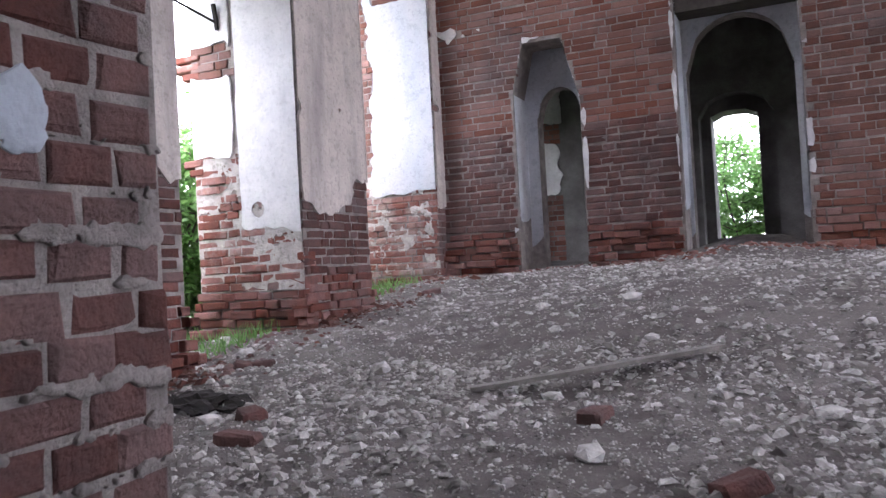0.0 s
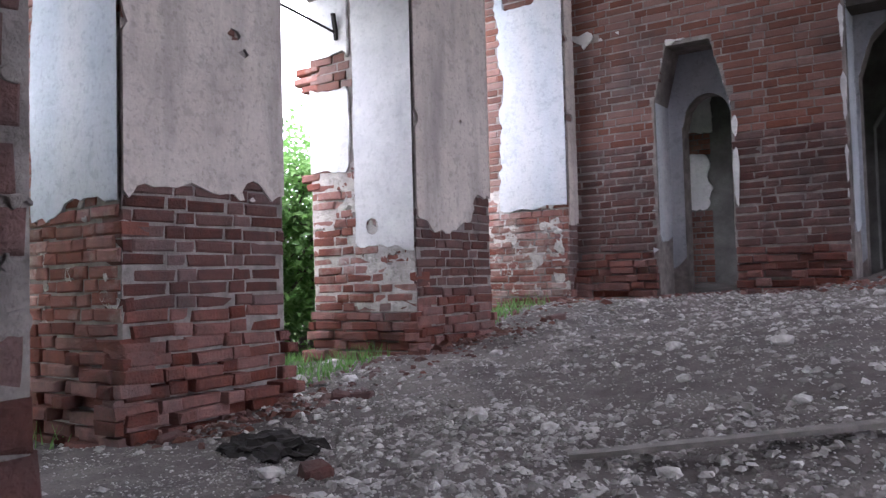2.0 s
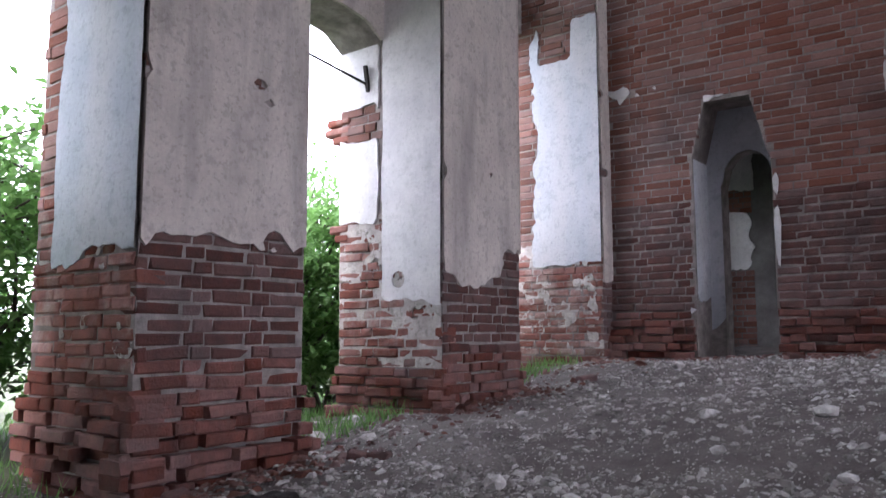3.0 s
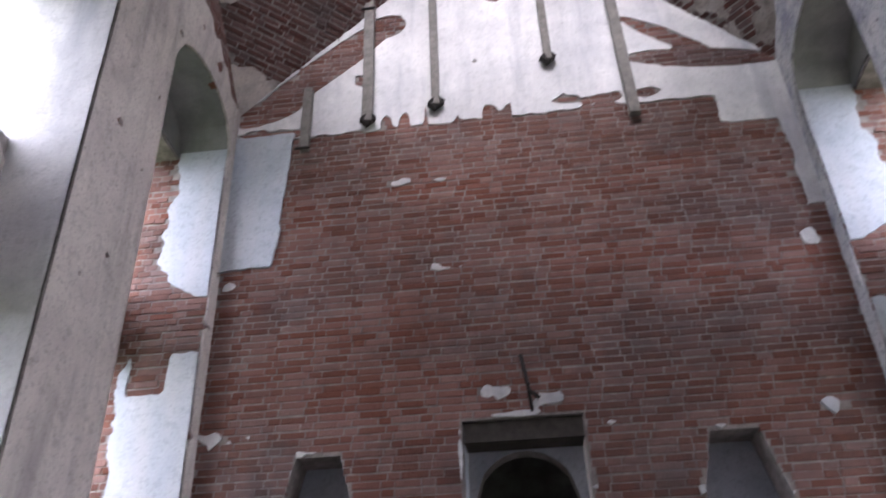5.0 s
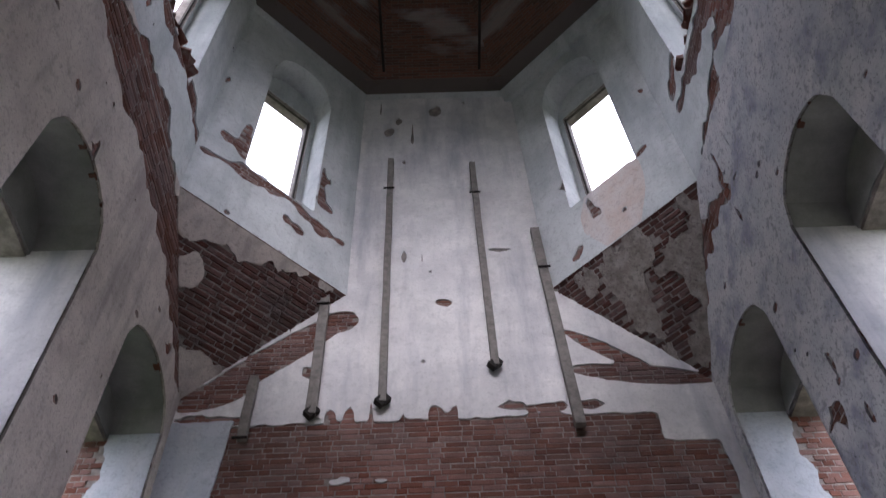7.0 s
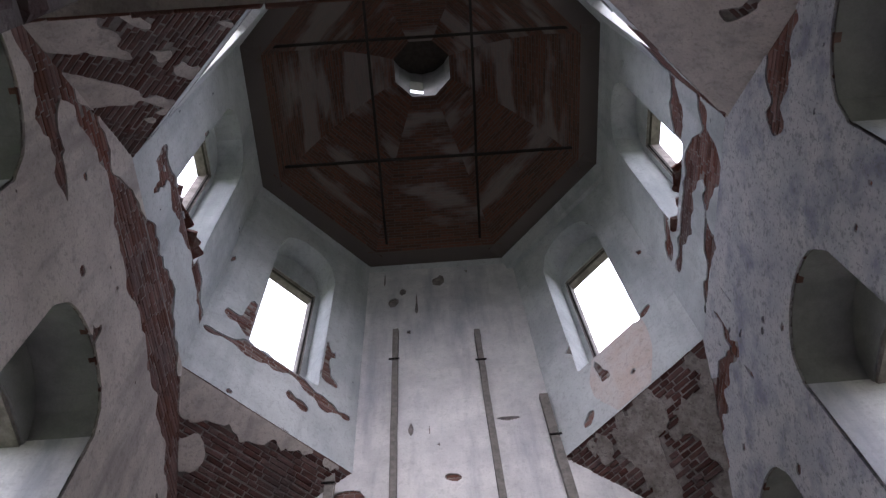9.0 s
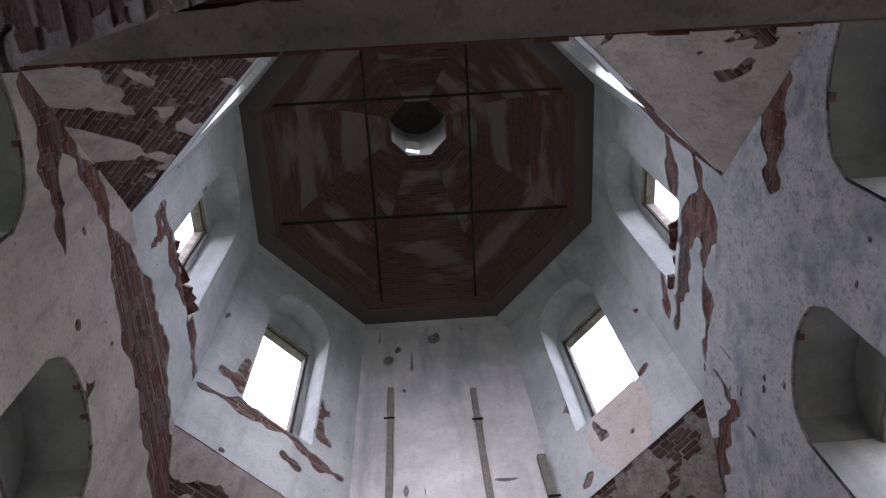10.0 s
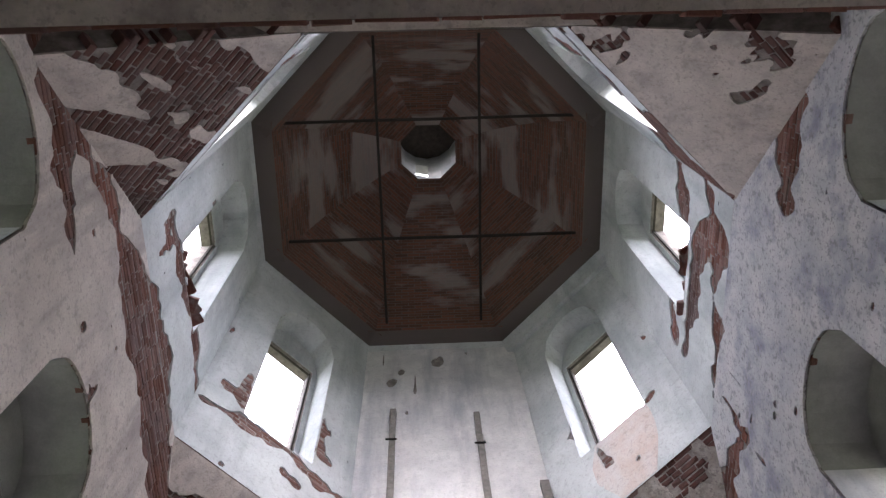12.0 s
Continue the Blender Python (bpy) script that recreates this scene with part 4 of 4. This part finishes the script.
# lintel of the middle doorway, with its crack iron
bm = bmesh.new()
bm_bar(bm, (-0.75, W + 0.2, 3.45), (0.56, W + 0.2, 3.45), 0.32, 0.2, jitter=0.008, cuts=6)
thing("door_lintel", bm, "wood_dark", "dark rotten timber lintel over the middle doorway", "lintel")
bm = bmesh.new()
for a, b in (((0.02, W - 0.02, 3.6), (0.0, W - 0.1, 3.85)), ((0.0, W - 0.1, 3.85), (-0.05, W - 0.02, 4.2)), ((0.0, W - 0.1, 3.8), (0.1, W - 0.06, 3.72))):
    bm_bar(bm, a, b, 0.03, 0.03)
thing("iron_hook", bm, "iron", "bent rusty iron hook above the doorway", "hook")
# broken courses left standing out of the outer jamb
for k, (z, reach) in enumerate(((2.68, 0.1), (2.76, 0.2), (2.84, 0.17), (1.9, 0.12), (1.82, 0.07))):
    bm = bmesh.new()
    bm_box(bm, -W - OUT - reach, -W - OUT + 0.1, BAYS[1][1] - 0.02, BAYS[1][1] + 0.13, z - 0.032, z + 0.032)
    bmesh.ops.bevel(bm, geom=bm.edges[:], offset=0.012, segments=1, affect="EDGES")
    for v in bm.verts:
        v.co += noise.noise_vector(v.co * 19) * 0.012
    part("brick", bm, "brick_bright", wall_north)
# bar across the northern opening
bm = bmesh.new()
bm_bar(bm, (-4.12, 0.44, 3.1), (-4.42, -0.7, 3.42), 0.016, 0.016)
bm_bar(bm, (-4.12, 0.44, 3.04), (-4.12, 0.4, 3.26), 0.03, 0.03)
thing("iron_bar", bm, "iron", "thin iron bar bent across the open niche", "bar")


def lump(bm, c, r, flat=0.6, rnd=random):
    """An angular stone."""
    ret = bmesh.ops.create_icosphere(bm, subdivisions=1, radius=1)
    q = Euler((rnd.uniform(0, 6), rnd.uniform(0, 6), rnd.uniform(0, 6))).to_matrix()
    s = Vector((rnd.uniform(0.7, 1.3), rnd.uniform(0.6, 1.0), flat))
    turn = Matrix.Rotation(rnd.uniform(0, 6.28), 3, "Z")
    for v in ret["verts"]:
        p = q @ v.co
        p = Vector((p.x * s.x, p.y * s.y, p.z * s.z)) * (r * rnd.uniform(0.78, 1.12))
        v.co = Vector(c) + turn @ p


rs = random.Random(11)
# separate larger stones and bricks near the walk
for x, y, r in ((-0.605, 0.16, 0.075), (-1.69, -1.27, 0.09), (-1.2, 0.11, 0.06), (-1.28, -1.32, 0.05), (-1.5, -1.91, 0.055), (-0.2, -2.6, 0.07), (-0.9, -0.6, 0.05), (0.7, -0.9, 0.06),
                (-3.9, 0.1, 0.1), (-3.7, -0.5, 0.09), (-1.9, -2.4, 0.06), (0.9, 0.8, 0.07), (-2.6, 0.4, 0.06), (0.3, 1.6, 0.06), (-2.2, 2.2, 0.08), (1.6, 0.2, 0.07), (-0.6, -1.7, 0.045),
                (-2.4, -0.9, 0.05), (0.5, -2.0, 0.06), (-3.3, -0.4, 0.07), (-0.3, -0.9, 0.05), (1.2, -0.3, 0.05), (-1.1, 1.4, 0.05), (-0.4, 2.6, 0.06)):
    bm = bmesh.new()
    lump(bm, (0, 0, 0), r, 0.55, rs)
    ob = thing("rubble_stone", bm, "rubble", "pale lump of broken mortar lying on the rubble", "stone", "stones on the floor")
    ob.location = (x, y, float(ground_z(x, y)) + r * 0.25)
for x, y, a in ((-0.31, -2.12, 80), (0.25, -2.9, 40), (-1.5, -2.72, 15), (-1.75, -2.35, 70), (-2.9, -0.75, 20), (-3.1, -2.0, 75), (-3.0, -0.85, 40), (-2.75, 1.6, 60), (-1.5, 3.05, 35)):
    bm = bmesh.new()
    bm_box(bm, -rs.uniform(0.02, 0.1), 0.09, -0.05, 0.05, -0.03, 0.03)
    bmesh.ops.bevel(bm, geom=bm.edges[:], offset=0.012, segments=1, affect="EDGES")
    for v in bm.verts:
        v.co += Vector((rs.uniform(-1, 1), rs.uniform(-1, 1), rs.uniform(-1, 1))) * 0.007
    ob = thing("loose_brick", bm, "brick", "broken red brick lying on the rubble", "brick", "bricks on the floor")
    ob.matrix_basis = Matrix.Translation((x, y, float(ground_z(x, y)) + 0.012)) @ pose(0, 0, 0, rs.uniform(-14, 14), rs.uniform(-14, 14), a)
# fallen plank and dark rag
bm = bmesh.new()
za, zb = float(ground_z(-0.9, -1.75)), float(ground_z(0.05, -1.28))
bm_bar(bm, (-0.95, -1.78, za + 0.035), (0.08, -1.27, zb + 0.05), 0.075, 0.02, jitter=0.006, cuts=8)
thing("fallen_plank", bm, "wood", "grey weathered plank lying on the rubble", "plank")
bm = bmesh.new()
rag = bmesh.ops.create_icosphere(bm, subdivisions=4, radius=1)["verts"]
for v in rag:
    n1 = 1 + 0.35 * noise.noise(v.co * 2.3) + 0.25 * noise.noise(v.co * 6.1)
    x, y = -2.35 + v.co.x * 0.27 * n1, -2.0 + v.co.y * 0.16 * n1
    v.co = Vector((x, y, float(ground_z(x, y)) + max(-0.03, v.co.z * 0.06 * n1 + 0.03 * noise.noise(v.co * 5))))
thing("rag", bm, "iron", "black crumpled rag lying on the ground", "rag")

# strewn chips of mortar: far too many to count
def chips(name, count, mat, label, fallen=False):
    rnd = random.Random(5 + fallen)
    verts, faces = [], []
    for i in range(count):
        x, y = rnd.uniform(-4.4, 3.3), rnd.uniform(-3.9, 3.3)
        if i % 5 < 1:
            x, y = rnd.uniform(-2.4, 1.2), rnd.uniform(-3.6, -0.8)
        big = rnd.random()
        if vnoise(x, y, 1.1, 66) < rnd.uniform(-0.9, 0.1):
            big *= 0.7
        r = 0.003 + 0.021 * big ** 6 + 0.005 * big
        if fallen:
            x, y = (-W + rnd.gauss(0.0, 0.28), rnd.choice((rnd.uniform(-2.1, -0.9), rnd.uniform(0.4, 1.6), rnd.uniform(-2.1, 3.2)))) if i % 3 else (rnd.uniform(-3.3, 1.5), 3.3 - abs(rnd.gauss(0, 0.16)))
            r = rnd.uniform(0.012, 0.02) + 0.035 * big ** 3
        c = Vector((x, y, 0))
        a = rnd.uniform(0, 6.28)
        ca, sa = math.cos(a), math.sin(a)
        n0 = len(verts)
        w, d, h = r * rnd.uniform(0.8, 1.6), r * rnd.uniform(0.5, 1.0), r * rnd.uniform(0.35, 0.8)
        tilt = rnd.uniform(-0.5, 0.5)
        for px, py, pz in ((-1, -1, -0.3), (1, -0.8, -0.3), (0.9, 1, -0.3), (-0.8, 0.9, -0.3), (-0.5, -0.5, 1), (0.6, -0.4, 0.8), (0.3, 0.6, 1.0)):
            qx, qy = px * w + rnd.uniform(-1, 1) * 0.2 * r, py * d + rnd.uniform(-1, 1) * 0.2 * r
            verts.append([c.x + qx * ca - qy * sa, c.y + qx * sa + qy * ca, pz * h + tilt * qx])
        for f in ((4, 5, 6), (0, 1, 5, 4), (1, 2, 6, 5), (2, 3, 6), (3, 0, 4, 6)):
            faces.append(tuple(n0 + k for k in f))
    v = np.array(verts)
    base = v.reshape(-1, 7, 3)[:, :4, :2].mean(1)
    v[:, 2] += np.repeat(ground_z(base[:, 0], base[:, 1]), 7)
    ob = from_lists(name, v.tolist(), faces, mat)
    return tagged(ob, label, "rubble", kind="stuff")


chips("mortar_chips", 58000, "rubble", "countless chips of mortar and brick strewn on the earth")
chips("brick_fragments", 1500, "brick_set", "red brick fragments fallen along the foot of the walls", True)


# ---------------------------------------------------------------- greenery outside
def leaf_material(name, col, col2):
    m = bpy.data.materials.new(name)
    m.use_nodes = True
    n, l = m.node_tree.nodes, m.node_tree.links
    b = n["Principled BSDF"]
    b.inputs["Roughness"].default_value = 0.55
    g = n.new("ShaderNodeNewGeometry")
    mx = n.new("ShaderNodeMix")
    mx.data_type = "RGBA"
    l.new(g.outputs["Random Per Island"], mx.inputs[0])
    mx.inputs[6].default_value, mx.inputs[7].default_value = (*col, 1), (*col2, 1)
    l.new(mx.outputs[2], b.inputs["Base Color"])
    tr = n.new("ShaderNodeBsdfTranslucent")
    l.new(mx.outputs[2], tr.inputs[0])
    ms = n.new("ShaderNodeMixShader")
    ms.inputs[0].default_value = 0.4
    l.new(b.outputs[0], ms.inputs[1])
    l.new(tr.outputs[0], ms.inputs[2])
    l.new(ms.outputs[0], n["Material Output"].inputs[0])
    return m


M["leaf"] = leaf_material("elder_leaves", (0.09, 0.2, 0.045), (0.18, 0.33, 0.095))
M["bark"] = material("bark", (0.1, 0.085, 0.07), (0.06, 0.05, 0.04), 0.9, 20, 80, 0.6)


def bush(x, y, r, h, leaves, seed, label="leafy green elder bush growing outside the wall"):
    rnd = random.Random(seed)
    root = tagged(new("bush"), label, "bush", "bushes outside")
    z0 = float(ground_z(x, y))
    root.location = (x, y, z0)
    bm = bmesh.new()
    tips = []
    for i in range(9):
        a = rnd.uniform(0, 6.28)
        p = Vector((rnd.uniform(-1, 1) * 0.15, rnd.uniform(-1, 1) * 0.15, -0.05))
        d = Vector((math.cos(a) * r * 0.25, math.sin(a) * r * 0.25, h * 0.28))
        for k in range(4):
            q = p + d + Vector((rnd.uniform(-1, 1), rnd.uniform(-1, 1), 0)) * r * 0.16
            w = 0.035 * (1 - k * 0.22)
            bm_bar(bm, p, q, w, w, up=(1, 0.3, 0))
            tips.append(q)
            p = q
            for _ in range(2):
                s = q + Vector((rnd.uniform(-1, 1), rnd.uniform(-1, 1), rnd.uniform(0, 0.5))) * r * 0.45
                bm_bar(bm, q, s, 0.012, 0.012, up=(1, 0.3, 0))
                tips.append(s)
    part("stem", bm, "bark", root, "thin grey-brown stems")
    verts, faces = [], []
    for i in range(leaves):
        c = rnd.choice(tips) + Vector((rnd.gauss(0, 1), rnd.gauss(0, 1), rnd.gauss(0, 0.8))) * r * 0.14
        c.z = max(c.z, 0.03)
        l, w = rnd.uniform(0.06, 0.13), rnd.uniform(0.02, 0.04)
        e = Euler((rnd.uniform(-0.8, 0.8), rnd.uniform(-0.8, 0.8), rnd.uniform(0, 6.28))).to_matrix()
        n0 = len(verts)
        for p in ((0, 0, 0), (l * 0.4, w, 0.008), (l, 0, -0.02), (l * 0.4, -w, 0.008)):
            verts.append(c + e @ Vector(p))
        faces += [(n0, n0 + 1, n0 + 2), (n0, n0 + 2, n0 + 3)]
    ob = from_lists("foliage", verts, faces, "leaf", root)
    return root


# the tall last bush is unseen, added to keep sky light off the first cheek
for i, (x, y, r, h, n) in enumerate(((-6.1, 0.9, 0.9, 1.75, 7000), (-5.9, 1.6, 1.0, 1.8, 7000), (-6.2, -0.9, 0.9, 1.4, 6000), (-6.8, 2.8, 1.2, 1.9, 7000), (-5.7, -2.7, 0.9, 1.4, 6000), (-6.4, -1.8, 1.2, 1.7, 7000),
                                     (-8.0, 4.5, 1.5, 2.3, 7000), (-6.0, 4.3, 1.0, 1.5, 5000), (-0.55, 9.2, 0.9, 1.6, 6000), (0.5, 10.0, 1.1, 1.4, 4500), (-1.5, 9.8, 1.1, 1.5, 4500), (-7.5, 0.4, 1.3, 2.0, 6000), (-6.2, -4.8, 1.4, 4.2, 9000))):
    bush(x, y, r, h, n, 100 + i)

def grass():
    rnd = random.Random(9)
    verts, faces = [], []
    for i in range(9000):
        x, y = rnd.uniform(-8, -3.7), rnd.uniform(-4.5, 6)
        if i % 14 == 0:
            x, y = rnd.uniform(-4.0, -3.5), rnd.choice((rnd.uniform(-0.95, 0.35), rnd.uniform(1.6, 3.0)))
        z = float(ground_z(x, y))
        a, h, w = rnd.uniform(0, 6.28), rnd.uniform(0.04, 0.16), rnd.uniform(0.004, 0.009)
        dx, dy = math.cos(a) * w, math.sin(a) * w
        n0 = len(verts)
        verts += [(x - dx, y - dy, z - 0.01), (x + dx, y + dy, z - 0.01), (x + rnd.uniform(-1, 1) * h * 0.6, y + rnd.uniform(-1, 1) * h * 0.6, z + h)]
        faces.append((n0, n0 + 1, n0 + 2))
    ob = from_lists("grass", verts, faces, "leaf")
    tagged(ob, "short green grass growing outside and in the openings", "grass", kind="stuff")


grass()

# ---------------------------------------------------------------- bricks of the large walls
e_quick, e_clear = sampled(e_plaster, -W, W, 0.3, 9.6), sampled(e_holes, -W, W, 0.3, 9.6)
lay_bricks(wall_east, u0=-W, u1=W, v0=0.3, v1=9.6, there=lambda u, v: e_quick(u, v) < 0.03, clear=e_clear,
           near=lambda u, v: v < 2.3 and u < -0.6, loose=lambda u, v: 0.08 if v > 1.25 else 0.9, mat=lambda v: "brick_raw" if v < 1.25 else "brick", seed=2,
           flare=lambda v: 0.09 * min(1.0, max(0.0, (1.35 - v) / 0.4)), **E_FRAME)
for par, fld, sx, sd in ((wall_north, n_field, -1, 3), (wall_south, s_field, 1, 4)):
    quick, clear = sampled(fld, -4.0, W, 0.0, Z_SQ), sampled(n_free, -4.0, W, 0.0, Z_SQ)
    face = dict(o=(sx * W, 0, 0), eu=(0, 1, 0), ev=UP, en=(-sx, 0, 0))
    bare = lambda u, v: quick(u, v) < 0.03
    # the piers between the niches, then the wall over them
    for ua, ub in ((-4.0, BAYS[0][0]), (BAYS[0][1], BAYS[1][0]), (BAYS[1][1], BAYS[2][0]), (BAYS[2][1], W)):
        lay_bricks(par, u0=ua, u1=ub, v0=0.0, v1=6.95, there=lambda u, v: v < 1.2 or bare(u, v), near=lambda u, v: v < 1.9, loose=lambda u, v: 0.12 if v > 0.95 else 1.0,
                   mat=lambda v: "brick_raw" if v < 0.82 else "brick", singles=230, seed=sd + int(10 * ua), flare=pier_flare, **face)
    lay_bricks(par, u0=-4.0, u1=W, v0=6.95, v1=Z_SQ, there=bare, clear=clear, seed=sd, loose=0.2, **face)
lay_bricks(wall_west, (-0.576, 0, 0), (0, 1, 0), UP, (1, 0, 0), -4.9, -4.0, -0.4, 3.65, lambda u, v: True, near=lambda u, v: True, singles=200, loose=0.1, seed=6)
plaster_sheet("plaster", wall_west, (-0.576, 0, 0), (0, 1, 0), UP, (1, 0, 0), -4.9, -4.0, 0.2, 3.6,
              lambda u, v: blob(u, v, -4.29, 1.1, 0.075, 0.09) + 0.07 * rough(u, v, 9, 12), "plaster_blue", cell=0.012, thick=0.014)
# mortar smeared out of the joints over the bricks
plaster_sheet("mortar_smear", wall_west, (-0.576, 0, 0), (0, 1, 0), UP, (1, 0, 0), -4.9, -4.0, 0.0, 3.0,
              lambda u, v: 0.045 * rough(u, v, 13, 18) + 0.015 * np.cos(2 * math.pi * (np.asarray(v) + 0.4) / 0.078) - 0.023, "mortar", cell=0.008, thick=0.008, wave=0.006)
lay_bricks(wall_west, (0, 0, 3.7), (1, 0, 0), (0, 1, 0), (0, 0, -1), -1.7, 1.8, -4.15, -3.79, lambda u, v: True, loose=0.5, seed=8, course=0.1)
plaster_sheet("plaster", wall_west, (0, 0, 3.7), (1, 0, 0), (0, 1, 0), (0, 0, -1), -1.7, 1.8, -3.97, -3.785, lambda u, v: np.asarray(v) + 3.93 + 0.03 * rough(u, v, 4, 55), "plaster_warm", cell=0.03, thick=0.03)
plaster_sheet("plaster", wall_west, (0, 0, 9.4), (1, 0, 0), (0, 1, 0), (0, 0, -1), -W, W, -3.77, -W - 0.01, lambda u, v: 0.12 + 0.2 * rough(u, v, 3, 56), "plaster_warm", cell=0.05, thick=0.02)
